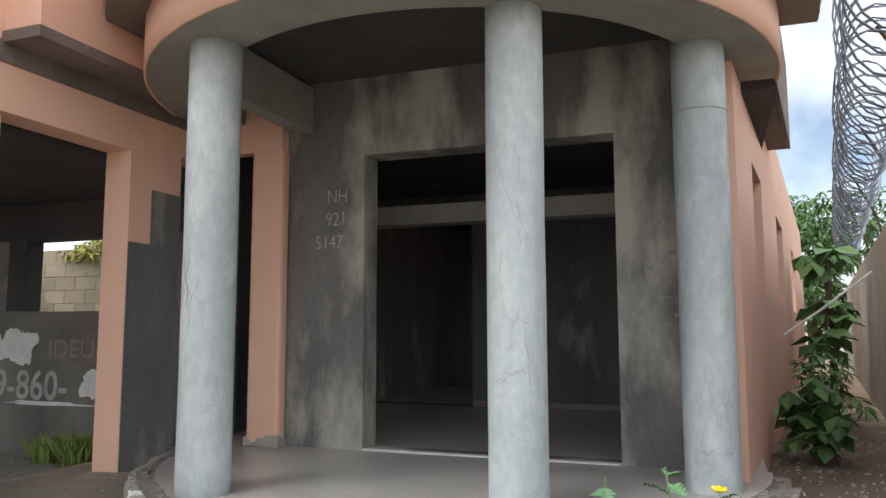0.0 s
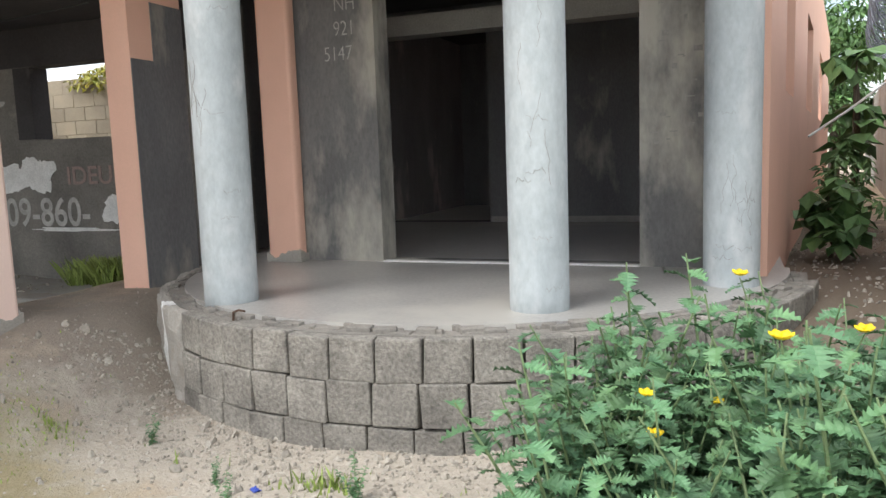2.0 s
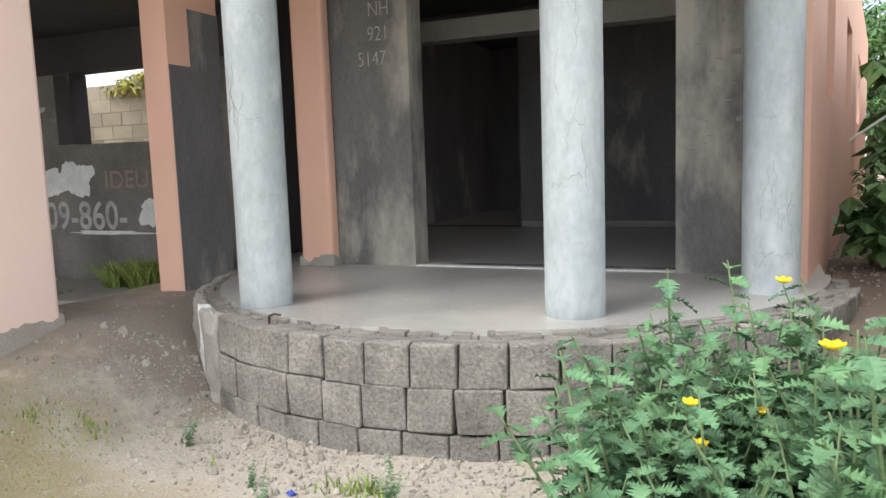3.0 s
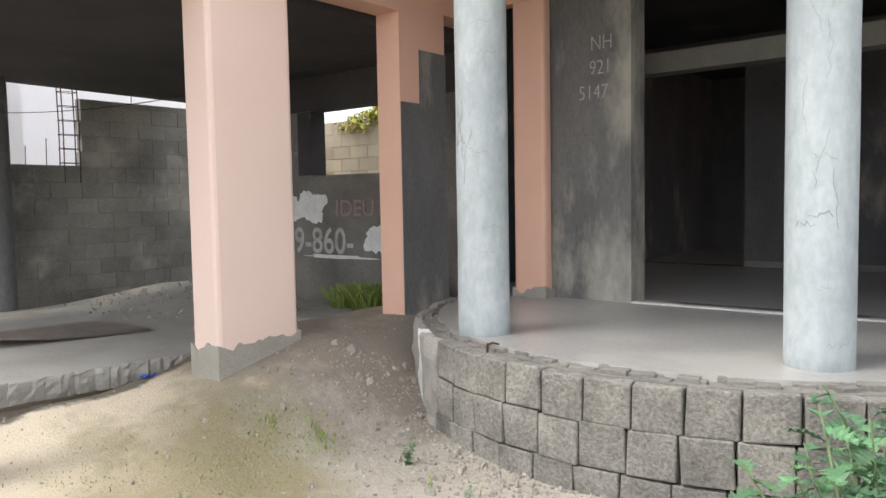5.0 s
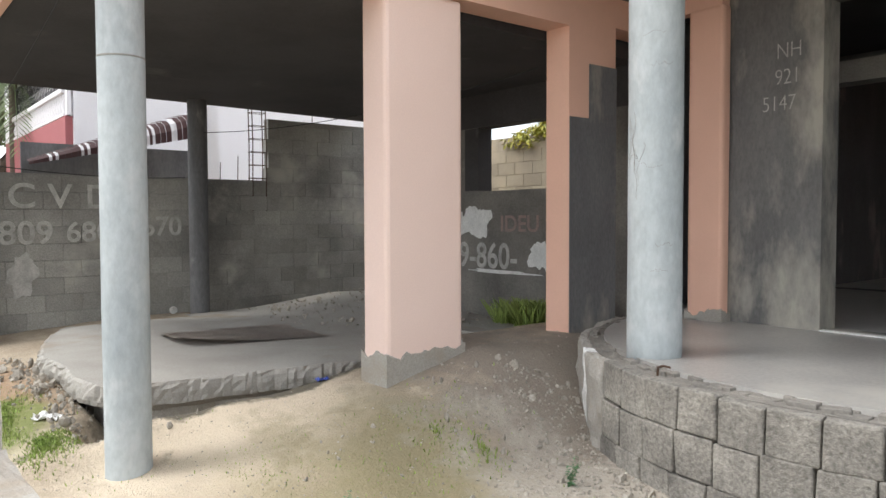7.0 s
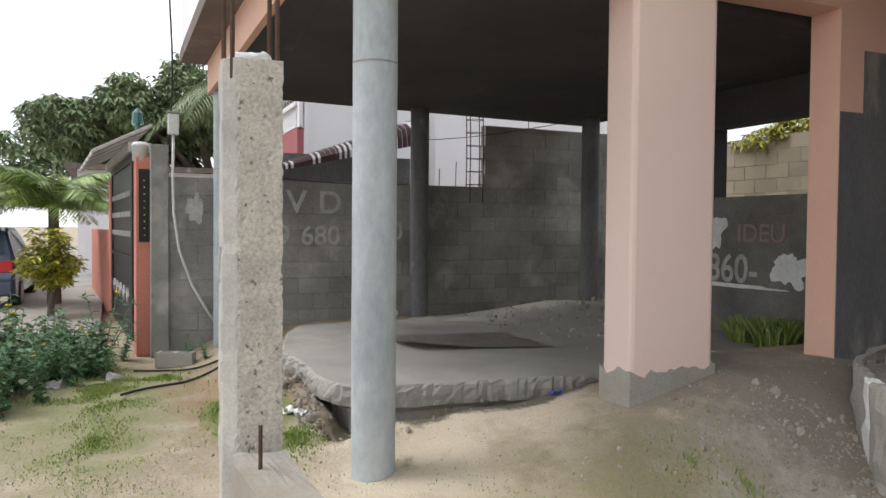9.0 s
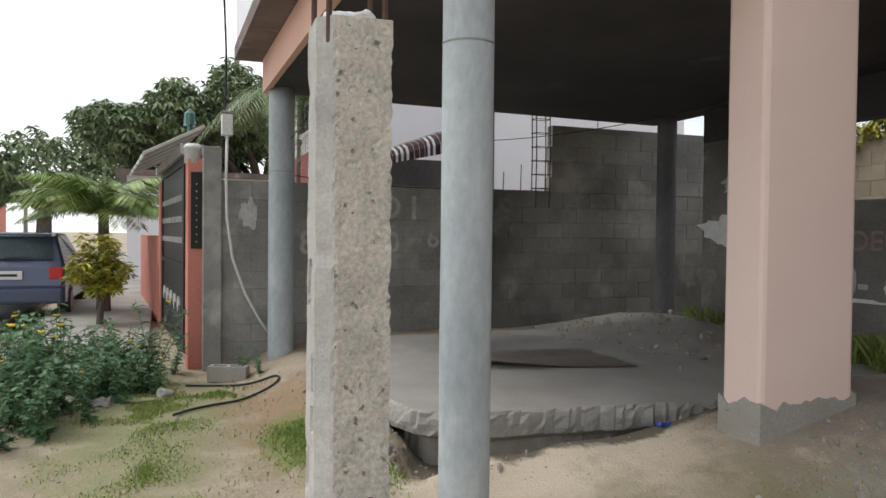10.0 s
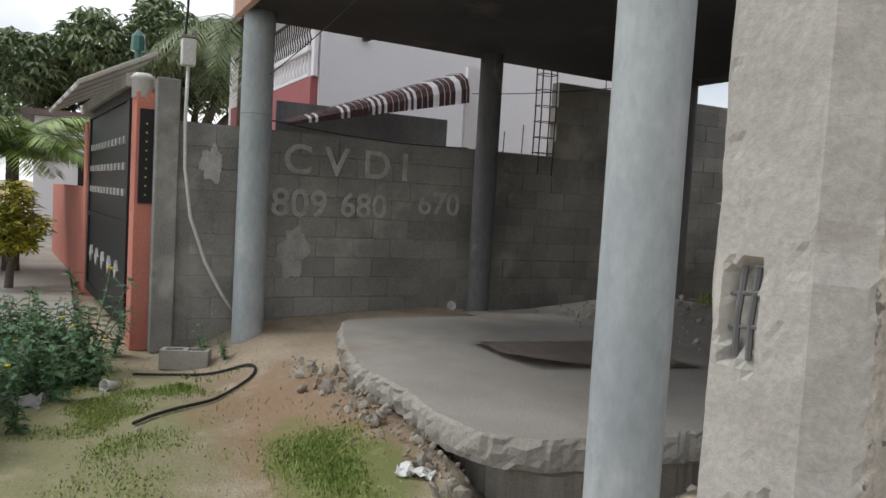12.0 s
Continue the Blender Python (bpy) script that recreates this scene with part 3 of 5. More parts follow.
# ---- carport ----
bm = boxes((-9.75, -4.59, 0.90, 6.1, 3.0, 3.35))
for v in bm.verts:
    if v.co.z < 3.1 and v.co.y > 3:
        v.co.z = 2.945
structure("ceiling_carport", bm, CEILING, "sooty concrete carport ceiling, its shade in the colour", "ceiling")
structure("beam_carport_front", boxes((-9.7, -4.3, 0.84, 0.898, 2.98, 3.348)), PEACH, "peach painted front beam of the carport", "beam")
structure("beam_carport_side", boxes((-4.585, -4.3, 0.9, 2.78, 2.98, 3.36)), PEACH, "peach painted side beam of the carport", "beam")
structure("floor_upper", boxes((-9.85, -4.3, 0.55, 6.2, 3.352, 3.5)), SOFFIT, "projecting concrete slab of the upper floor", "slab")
structure("wall_upper_front", boxes((-9.83, -4.3, 0.57, 0.8, 3.504, 6.5), (-9.83, -9.6, 0.8, 6.2, 3.504, 6.5)), HOUSEWHITE, "pale painted upper storey wall")
wall_with_holes("wall_carport_back", "x", -8.46, -4.33, 5.85, 0.2, -0.2, 2.94, [(-6.875, -5.5, 1.80, 2.56)], BACKWALL, "grey rendered wall with whitewash and painted digits behind the carport")
structure("beam_carport_back", boxes((-8.45, -4.34, 5.835, 6.06, 2.555, 2.943)), CEILING, "near-black concrete beam over the back wall opening", "beam")
structure("pier_carport_back", boxes((-7.11, -6.87, 5.838, 6.055, 1.81, 2.55)), CEILING, "near-black pier beside the back wall opening", "pier")
round_column("carport_column", -4.63, 1.19, -0.2, 3.0, 0.127, "slim round grey concrete column with a seam ring", (2.37,), "carport columns")
round_column("carport_column", -9.47, 1.02, -0.1, 3.0, 0.14, "slim round grey column with a cable tied round it", (2.1,), "carport columns")
round_column("carport_column", -9.49, 3.44, 0.0, 2.99, 0.12, "slim round dark column before the block wall", (), "carport columns", DARKCOL)
round_column("carport_column", -9.09, 5.80, 0.0, 2.96, 0.12, "slim round dark column at the carport corner", (), "carport columns", DARKCOL)


def carport_slab():
    out = [(-8.9, 1.75), (-8.3, 1.5), (-7.6, 1.3), (-7.1, 1.22), (-6.6, 1.27), (-6.1, 1.22), (-5.75, 1.27), (-5.52, 1.5), (-5.45, 2.0), (-5.40, 2.6), (-5.33, 3.2), (-5.2, 3.8), (-4.62, 3.9), (-4.62, 5.88), (-9.0, 5.88)]
    fine = []
    for (a, b), (c, d) in zip(out, out[1:] + out[:1]):
        n = max(1, int(math.hypot(c - a, d - b) / 0.035))
        fine += [(a + (c - a) * i / n, b + (d - b) * i / n) for i in range(n)]
    rnd = random.Random(5)
    fine = [(x + rnd.uniform(-0.012, 0.012), y + rnd.uniform(-0.014, 0.014)) for x, y in fine]
    bm = bmesh.new()
    rings = []
    for push, z in ((-0.16, -0.3), (-0.14, 0.12), (-0.05, 0.15), (0.02, 0.175), (0.03, 0.21), (0.035, 0.25), (0.03, 0.29), (0.018, 0.315), (0.0, 0.33)):
        ring = []
        for x, y in fine:
            edge = y < 4.0 and (x > -5.6 or y < 2.2)
            d = Vector((x + 7.2, (y - 3.6) * 1.5)).normalized()
            k = push + (0.022 * noise.noise(Vector((x * 16, y * 16, z * 40))) + 0.012 * noise.noise(Vector((x * 40, y * 40, z * 60))) if z < 0.32 else 0) if edge else 0
            ring.append(bm.verts.new((x + d.x * k, y + d.y * k, z + (0.015 * noise.noise(Vector((x * 5, y * 5, z * 9))) if 0 < z < 0.32 else 0))))
        rings.append(ring)
    m = len(fine)
    for a, b in zip(rings, rings[1:]):
        for k in range(m):
            bm.faces.new((a[k], a[(k + 1) % m], b[(k + 1) % m], b[k]))
    bm.faces.new(rings[-1])
    structure("floor_carport", bm, SLABMAT, "dusty broken-edged concrete carport slab", "floor")
    # heap of earth at the back of the slab
    xs, ys = [-9.4 + 0.15 * i for i in range(31)], [3.2 + 0.15 * i for i in range(19)]
    verts = []
    for y in ys:
        for x in xs:
            f = math.exp(-((x + 8.6) / 1.3) ** 2 - ((y - 5.4) / 0.95) ** 2)
            verts.append((x, y, 0.30 + 0.20 * f + 0.03 * noise.noise(Vector((x * 3, y * 3, 0))) * min(1, f * 3) + 0.025 * noise.noise(Vector((x * 8, y * 8, 0))) * f))
    n = len(xs)
    me = bpy.data.meshes.new("earth_heap")
    me.from_pydata(verts, [], [(j * n + i, j * n + i + 1, j * n + n + i + 1, j * n + n + i) for j in range(len(ys) - 1) for i in range(n - 1)])
    me.materials.append(SLABMAT)
    for p in me.polygons:
        p.use_smooth = True
    tagged(new("earth_heap", me), "low heap of grey earth spread over the carport slab", "earth heap", kind="structure")


carport_slab()


def concrete_post():
    t = thing("concrete_post", "rough concrete post with honeycombed faces and bare rebar at its top", "post", at=pose(-3.31, 0.275, 0, 0, 0, -2))
    c, w, d = 0.045, 0.112, 0.1
    out = [(-w + c, -d), (w - c, -d), (w, -d + c), (w, d), (-w, d), (-w, -d + c)]
    counts = (14, 6, 18, 8, 8, 4)
    # a broken pocket in the front face, and scars lower down: centre x, z and half sizes
    scars = ((-0.028, 1.305, 0.025, 0.064, 0.022), (0.035, 1.06, 0.012, 0.05, 0.014), (0.03, 0.93, 0.02, 0.035, 0.016), (-0.04, 0.78, 0.014, 0.06, 0.012), (0.085, 1.46, 0.022, 0.018, 0.012))
    nz = 190
    bm = bmesh.new()
    rings = []
    for i in range(nz + 1):
        z = -0.1 + 2.12 * i / nz
        ring = []
        for e, ((a, b), (g, h)) in enumerate(zip(out, out[1:] + out[:1])):
            normal = Vector((h - b, a - g, 0)).normalized()
            for k in range(counts[e]):
                p = Vector((a + (g - a) * k / counts[e], b + (h - b) * k / counts[e], z))
                q = noise.noise(p * 9) * 0.004 + noise.noise(p * 24) * 0.002
                if e in (2, 3):                                     # honeycombed casting face
                    v = noise.noise(p * 42 + Vector((3, 0, 0)))
                    q -= 0.012 * max(0.0, v - 0.28) - 0.0012 * noise.noise(p * 90)
                elif e == 0:
                    q -= 0.010 * max(0.0, noise.noise(p * 55) - 0.42)
                    for sx, sz, rx, rz, deep in scars:
                        r = max(abs(p.x - sx) / rx, abs(z - sz) / rz) + 0.35 * noise.noise(p * 60)
                        q -= deep * min(1.0, max(0.0, (1.0 - r) * 5))
                elif e == 1:
                    q -= 0.02 * max(0.0, noise.noise(Vector((0, 0, z * 9))) - 0.25)
                if k == 0 and e in (2, 3):
                    q -= 0.012 * abs(noise.noise(Vector((5, e, z * 22))))   # chipped edges
                ring.append(bm.verts.new(p + normal * q))
        rings.append(ring)
    m = len(rings[0])
    edge_of = [e for e, n in enumerate(counts) for _ in range(n)]
    for a, b in zip(rings, rings[1:]):
        for k in range(m):
            f = bm.faces.new((a[k], a[(k + 1) % m], b[(k + 1) % m], b[k]))
            f.material_index = 1 if edge_of[k] in (2, 3) else 0
    bm.faces.new(rings[-1])
    part("shaft", bm, [POSTMAT, HONEYCOMB], t)
    bm = bmesh.new()
    add_box(bm, -0.06, 0.05, -0.06, 0.06, 2.0, 2.06, 0.02)
    bmesh.ops.subdivide_edges(bm, edges=bm.edges[:], cuts=2, use_grid_fill=True)
    roughen(bm, 0.025, 18)
    part("cap", bm, WHITE, t, "crumbled pale mortar cap")
    for x, y, h in ((-0.10, -0.08, 0.5), (0.09, -0.07, 0.42), (-0.08, 0.08, 0.55), (0.10, 0.08, 0.5)):
        bm = bmesh.new()
        tube(bm, [(x, y, 1.95), (x * 0.98, y, 2.2), (x * 0.9, y * 1.05, 2.03 + h)], 0.009, 6)
        part("rebar", bm, RUST, t, "rusty bare rebar")
    for x in (-0.039, -0.019):
        bm = bmesh.new()
        tube(bm, [(x, -d + 0.012, 1.25), (x + 0.003, -d + 0.008, 1.30), (x + 0.006, -d + 0.012, 1.36)], 0.004, 6)
        part("rebar", bm, DARKCOL, t)
    for z in (1.285, 1.325):
        bm = bmesh.new()
        tube(bm, [(-0.051, -d + 0.012, z), (-0.004, -d + 0.008, z + 0.006)], 0.003, 6)
        part("stirrup", bm, DARKCOL, t)
    # stub of low wall running from the post
    bm = boxes((-3.14, -2.2, 0.19, 0.37, -0.1, 0.68))
    bmesh.ops.subdivide_edges(bm, edges=bm.edges[:], cuts=7, use_grid_fill=True)
    roughen(bm, 0.012, 14)
    stub = structure("wall_stub", bm, SLABMAT, "low broken concrete stub wall beside the post")
    bm = bmesh.new()
    tube(bm, [(-2.95, 0.25, 0.6), (-2.95, 0.25, 0.82)], 0.007, 6)
    part("rebar", bm, RUST, stub, "rusty bare rebar")


concrete_post()

# ---- boundary walls ----
def block_wall(name, axis, u0, u1, v, z0, heights, material, label, size=(0.4, 0.2), thick=0.15, side=1, seed=0, kids=300):
    """A wall of laid blocks with recessed joints. heights: (from u, top) steps."""
    rnd = random.Random(seed)
    def top_at(u):
        h = heights[0][1]
        for s, hh in heights:
            if u >= s:
                h = hh
        return h
    steps = [s for s, _ in heights] + [u1]
    bm = bmesh.new()
    for (s, hh), e in zip(heights, steps[1:]):
        if axis == "y":
            add_box(bm, v - thick / 2 + 0.007, v + thick / 2 - 0.007, s, e, z0, hh - 0.004)
        else:
            add_box(bm, s, e, v - thick / 2 + 0.006, v + thick / 2 - 0.006, z0, hh - 0.004)
    wall = structure(name, bm, material, label)
    shapes = []
    for k in range(5):
        b = bmesh.new()
        add_box(b, -size[0] / 2 + 0.003, size[0] / 2 - 0.003, -thick / 2, thick / 2, -size[1] / 2 + 0.003, size[1] / 2 - 0.003, 0.005)
        for q in b.verts:
            q.co += noise.noise_vector(q.co * 9 + Vector((k * 7, 0, 0))) * 0.006
        shapes.append(mesh_of(b, "block", material))
    row, z = 0, z0
    while z + size[1] <= max(h for _, h in heights) + 0.02:
        u = u0 + (size[0] / 2 if row % 2 else 0)
        while u + size[0] / 2 < u1:
            mid = u + size[0] / 2
            if z + size[1] <= top_at(mid - size[0] * 0.4) + 0.02 and z + size[1] <= top_at(mid + size[0] * 0.4) + 0.02:
                ob = new("block", rnd.choice(shapes))
                ob.parent = wall
                j = rnd.uniform(-0.004, 0.004)
                ob.matrix_basis = pose(v + j, mid, z + size[1] / 2, 0, 0, 90) if axis == "y" else pose(mid, v + j, z + size[1] / 2)
            u += size[0]
        z += size[1]
        row += 1
    return wall


LEFT_WALL = block_wall("wall_left", "y", 0.35, 8.0, -9.93, -0.2, [(0.35, 2.02), (4.58, 2.88)], WALLBLOCK, "grey concrete block boundary wall, low then stepped up, with painted digits", seed=2)
block_wall("wall_back", "x", -12.0, -4.8, 8.6, 0.0, [(-12.0, 2.82)], YBLOCK, "ochre concrete block boundary wall behind the house", seed=4)
bm = skew(boxes((1.28, 1.45, 4.2, 30, 0.2, 2.7)), 0, 5.2, 0.12)
structure("wall_right", bm, SLABMAT, "plain grey cement boundary wall topped with razor wire")


# ---- loose and planted things ----
def from_faces(name, verts, faces, material, smooth=False):
    me = bpy.data.meshes.new(name)
    me.from_pydata(verts, [], faces)
    me.materials.append(material)
    if smooth:
        for p in me.polygons:
            p.use_smooth = True
    return me


def lobed_leaf(length, width, rnd, lobes=6):
    """A thistle-like leaf with pointed lobes, folded along its rib and drooping."""
    verts, faces = [], []
    n = lobes * 2
    for i in range(n + 1):
        t = i / n
        x = t * length
        z = -0.35 * length * t * t + rnd.uniform(-0.004, 0.004)
        w = width * math.sin(math.pi * min(1, t * 0.86 + 0.08)) * (1.0 if i % 2 else 0.38)
        verts += [(x, 0, z), (x + (0.10 * length if i % 2 else 0), w, z + 0.28 * w), (x + (0.10 * length if i % 2 else 0), -w, z + 0.28 * w)]
    for i in range(n):
        a, b = 3 * i, 3 * i + 3
        faces += [(a, b, b + 1, a + 1), (a, a + 2, b + 2, b)]
    return verts, faces


def put_leaf(V, F, leaf, m):
    o = len(V)
    V.extend([tuple(m @ Vector(v)) for v in leaf[0]])
    F.extend([tuple(o + i for i in f) for f in leaf[1]])


def poppy_plant(seed, height, flowers, label, group):
    rnd = random.Random(seed)
    t = thing("prickly_poppy", label, "weed", group)
    V, F = [], []
    tips = []
    for b in range(rnd.randint(4, 6)):
        a = rnd.uniform(0, 2 * math.pi)
        spread = rnd.uniform(0.08, 0.38) * height
        h = height * rnd.uniform(0.6, 1.0)
        pts = [Vector((spread * math.cos(a) * s ** 1.3, spread * math.sin(a) * s ** 1.3, h * s)) for s in (0, 0.25, 0.5, 0.75, 1)]
        bm = tube(bmesh.new(), pts, [0.009, 0.008, 0.006, 0.005, 0.003], 5)
        part("stem", bm, STEM, t)
        tips.append(pts[-1])
        for k in range(24):
            s = 0.08 + 0.92 * k / 24
            i = min(3, int(s * 4))
            p = pts[i].lerp(pts[i + 1], s * 4 - i)
            L = rnd.uniform(0.075, 0.145) * (1.15 - 0.5 * s)
            put_leaf(V, F, lobed_leaf(L, L * 0.42, rnd), Matrix.Translation(p) @ Euler((rnd.uniform(-0.4, 0.4), -rnd.uniform(-0.2, 0.7), k * 2.4 + rnd.uniform(-0.4, 0.4))).to_matrix().to_4x4())
    new("foliage", from_faces("foliage", V, F, THISTLE)).parent = t
    for p in tips[:flowers]:
        bm = bmesh.new()
        for k in range(6):
            r = bmesh.ops.create_icosphere(bm, subdivisions=1, radius=0.02)
            bmesh.ops.transform(bm, matrix=Matrix.Translation(p + Vector((0, 0, 0.02))) @ pose(0, 0, 0, 0, 0, 60 * k) @ pose(0.02, 0, 0, 0, -35, 0) @ Matrix.Diagonal((1, 0.85, 0.3, 1)), verts=r["verts"])
        part("flower", bm, YELLOW, t, "open yellow flower", True)
    return t


def scatter_plants():
    base = [poppy_plant(20 + k, 0.95, (1, 0, 0, 1, 0)[k], "prickly poppy weed with lobed blue-green leaves", "weeds by the porch") for k in range(5)]
    rnd = random.Random(9)
    spots = []
    for i in range(95):
        x = rnd.uniform(-0.72, 1.6)
        y = rnd.uniform(1.75, 3.35)
        if x < -0.2 and y < 2.5 and rnd.random() < 0.5:
            continue
        if math.hypot(x - CX, y - CY) < PORCH_R + 0.12:
            continue
        spots.append((x, y, rnd.uniform(0.72, 1.15) * (0.85 if x < -0.5 else 1)))
    for i, (x, y, s) in enumerate(spots):
        kind = base[(1, 2, 4, 1, 2, 4, 1, 2, 4, 3, 2, 4, 1, 0)[i % 14]]
        m = pose(x, y, ground_height(x, y) - 0.02, rnd.uniform(-8, 8), rnd.uniform(-8, 8), rnd.uniform(0, 360))
        kind.scale = (s, s, s)
        copy_thing(kind, m)
        kind.scale = (1, 1, 1)
    for i in range(70):
        x, y, s = rnd.uniform(-9.9, -6.7), rnd.uniform(-1.5, -0.05), rnd.uniform(0.35, 0.85)
        if y > -0.1 - 0.24 * (x + 9.6) + 0.06 * math.sin(x * 7):
            continue
        s *= 1.2 - 0.2 * (x + 9.9) / 3
        kind = base[(0, 1, 2, 3, 4)[i % 5]]
        kind.scale = (s, s, s)
        c = copy_thing(kind, pose(x, y, ground_height(x, y) - 0.02, rnd.uniform(-8, 8), rnd.uniform(-8, 8), rnd.uniform(0, 360)))
        c["group"] = "weeds by the street"
        kind.scale = (1, 1, 1)
    for x, y, s in ((-9.25, 0.62, 0.38), (-9.1, 0.75, 0.3), (-2.95, 3.05, 0.2), (-2.3, 2.75, 0.16), (-3.4, 1.9, 0.14), (-1.55, 2.75, 0.26), (-2.05, 2.5, 0.2)):
        base[1].scale = (s, s, s)
        c = copy_thing(base[1], pose(x, y, ground_height(x, y) - 0.01, 0, 0, x * 77))
        c["label"] = "small green seedling weed on bare soil"
        c["group"] = "seedlings"
        base[1].scale = (1, 1, 1)
    for k, b in enumerate(base):
        b.matrix_basis = pose(0.2 + 0.3 * k, 2.5 + 0.12 * k, ground_height(0.2 + 0.3 * k, 2.5), 0, 0, 50 * k)


scatter_plants()


def grass_patches():
    rnd = random.Random(17)
    V, F = [], []
    for cx, cy, rx, ry, n, h in ((-6.2, 0.72, 0.75, 0.30, 13000, 0.03), (-5.3, 0.85, 0.5, 0.25, 6000, 0.028), (-5.6, 5.6, 0.7, 0.2, 5000, 0.26), (-7.6, -0.3, 1.7, 0.55, 24000, 0.026),
                                 (-8.4, 0.3, 0.7, 0.5, 2200, 0.045), (-6.0, -0.3, 2.0, 0.7, 9000, 0.025), (-3.6, 1.5, 1.2, 0.8, 3000, 0.022), (-2.2, 1.8, 1.3, 0.7, 2500, 0.022), (-3.7, 2.7, 0.5, 0.6, 1200, 0.03), (-1.7, 2.85, 0.9, 0.2, 260, 0.08),
                                 (-3.5, 2.9, 0.3, 0.2, 120, 0.05), (-8.2, 5.7, 0.5, 0.14, 300, 0.3), (-10.0, -0.9, 1.2, 0.5, 900, 0.1)):
        for k in range(n):
            a, r = rnd.uniform(0, 2 * math.pi), abs(rnd.gauss(0, 0.55))
            if h > 0.1:
                r = min(r, 1.0)
            x, y = cx + rx * r * math.cos(a), cy + ry * r * math.sin(a)
            if noise.noise(Vector((x * 2.5, y * 2.5, 3))) < rnd.uniform(-0.2, 0.25):
                continue
            z = max(ground_height(x, y), 0.33 if cy > 5 else -9) - 0.01
            b, hh = rnd.uniform(0, 2 * math.pi), h * rnd.uniform(0.4, 1.2)
            w, lean = 0.005 + 0.02 * hh, hh * rnd.uniform(0.1, 0.7)
            dx, dy = math.cos(b), math.sin(b)
            o = len(V)
            V += [(x - dy * w, y + dx * w, z), (x + dy * w, y - dx * w, z), (x + dx * lean * 0.5 + dy * w * 0.6, y + dy * lean * 0.5 - dx * w * 0.6, z + hh * 0.65), (x + dx * lean, y + dy * lean, z + hh)]
            F += [(o, o + 1, o + 2), (o, o + 2, o + 3)]
    tagged(new("grass", from_faces("grass", V, F, GRASS)), "short uneven tufts of green grass on sandy soil", "grass", kind="stuff")


grass_patches()


def rubble():
    rnd = random.Random(23)
    bm = bmesh.new()
    bmesh.ops.create_icosphere(bm, subdivisions=1, radius=1)
    bv, bf = [v.co.copy() for v in bm.verts], [tuple(v.index for v in f.verts) for f in bm.faces]
    bm.free()
    V, F = [], []

    def stone(x, y, s, lift=0.0):
        z = ground_height(x, y) + s * 0.12 + lift
        m = Matrix.Translation((x, y, z)) @ Euler((rnd.uniform(0, 6), rnd.uniform(0, 6), rnd.uniform(0, 6))).to_matrix().to_4x4() @ Matrix.Diagonal((s * rnd.uniform(0.7, 1.3), s * rnd.uniform(0.6, 1.1), s * rnd.uniform(0.35, 0.6), 1))
        o = len(V)
        V.extend([tuple(m @ (v * (1 + 0.3 * noise.noise(v * 2 + Vector((x * 9, y * 9, 0)))))) for v in bv])
        F.extend([tuple(o + i for i in f) for f in bf])

    for k in range(3000):                       # gravel round the foot of the porch
        a = radians(rnd.uniform(226, 318))
        r = PORCH_R + 0.02 + abs(rnd.gauss(0, 0.5))
        stone(CX + r * math.cos(a), CY + r * math.sin(a), rnd.uniform(0.005, 0.016) if rnd.random() < 0.965 else rnd.uniform(0.02, 0.038))
    for k in range(90):                         # stones on the bank
        stone(rnd.gauss(-3.95, 0.35), rnd.uniform(2.7, 5.0), rnd.uniform(0.004, 0.012) if rnd.random() < 0.97 else rnd.uniform(0.02, 0.04))
    for k in range(2600):                       # scattered over the yard
        stone(rnd.uniform(-8.5, -2.0), rnd.uniform(-0.8, 2.6), rnd.uniform(0.003, 0.009) if rnd.random() < 0.985 else rnd.uniform(0.015, 0.035))
    for k in range(520):                        # broken slab edge
        u = rnd.random()
        x, y = (-8.2 + 2.8 * u, 1.12 + rnd.gauss(0, 0.09)) if rnd.random() < 0.65 else (-5.12 + rnd.gauss(0, 0.06), rnd.uniform(1.5, 3.8))
        stone(x, y, rnd.uniform(0.006, 0.02) if rnd.random() < 0.85 else rnd.uniform(0.02, 0.05), rnd.uniform(0, 0.06) if y < 1.2 else 0)
    for k in range(420):                        # clods on the carport slab and its earth heap
        x, y = min(-5.6, rnd.gauss(-7.9, 0.9)), min(5.7, rnd.gauss(4.9, 0.8))
        f = math.exp(-((x + 8.6) / 1.3) ** 2 - ((y - 5.4) / 0.95) ** 2)
        if x > -9.2 and y > 3.75:
            stone(x, y, rnd.uniform(0.006, 0.02) if rnd.random() < 0.92 else rnd.uniform(0.025, 0.05), 0.325 + 0.20 * f - ground_height(x, y))
    for k in range(500):                        # soil clods by the side wall
        stone(rnd.uniform(0.4, 1.5), rnd.uniform(4.3, 10), rnd.uniform(0.006, 0.025))
    tagged(new("rubble", from_faces("rubble", V, F, STONE)), "pale limestone gravel and rubble strewn over the soil", "gravel", kind="stuff")


rubble()


# ---- yard litter ----
def plywood_sheet():
    bm = bmesh.new()
    n = 14
    g = {}
    for i in range(n + 1):
        for j in range(n + 1):
            u, v = i / n, j / n
            x = -7.68 + 0.88 * u + 0.28 * v
            y = 2.33 - 0.05 * math.sin(u * 3) + 1.28 * v
            z = 0.342 + 0.035 * (1 - v) ** 3 * (0.4 + u) + 0.02 * math.sin(u * 5 + v * 2) ** 2
            g[i, j] = bm.verts.new((x, y, z))
    for i in range(n):
        for j in range(n):
            bm.faces.new((g[i, j], g[i + 1, j], g[i + 1, j + 1], g[i, j + 1]))
    r = bmesh.ops.solidify(bm, geom=bm.faces[:], thickness=0.012)
    tagged(part("plywood_sheet", bm, PLY, smooth=False), "warped weathered plywood sheet lying on the slab", "plywood sheet")


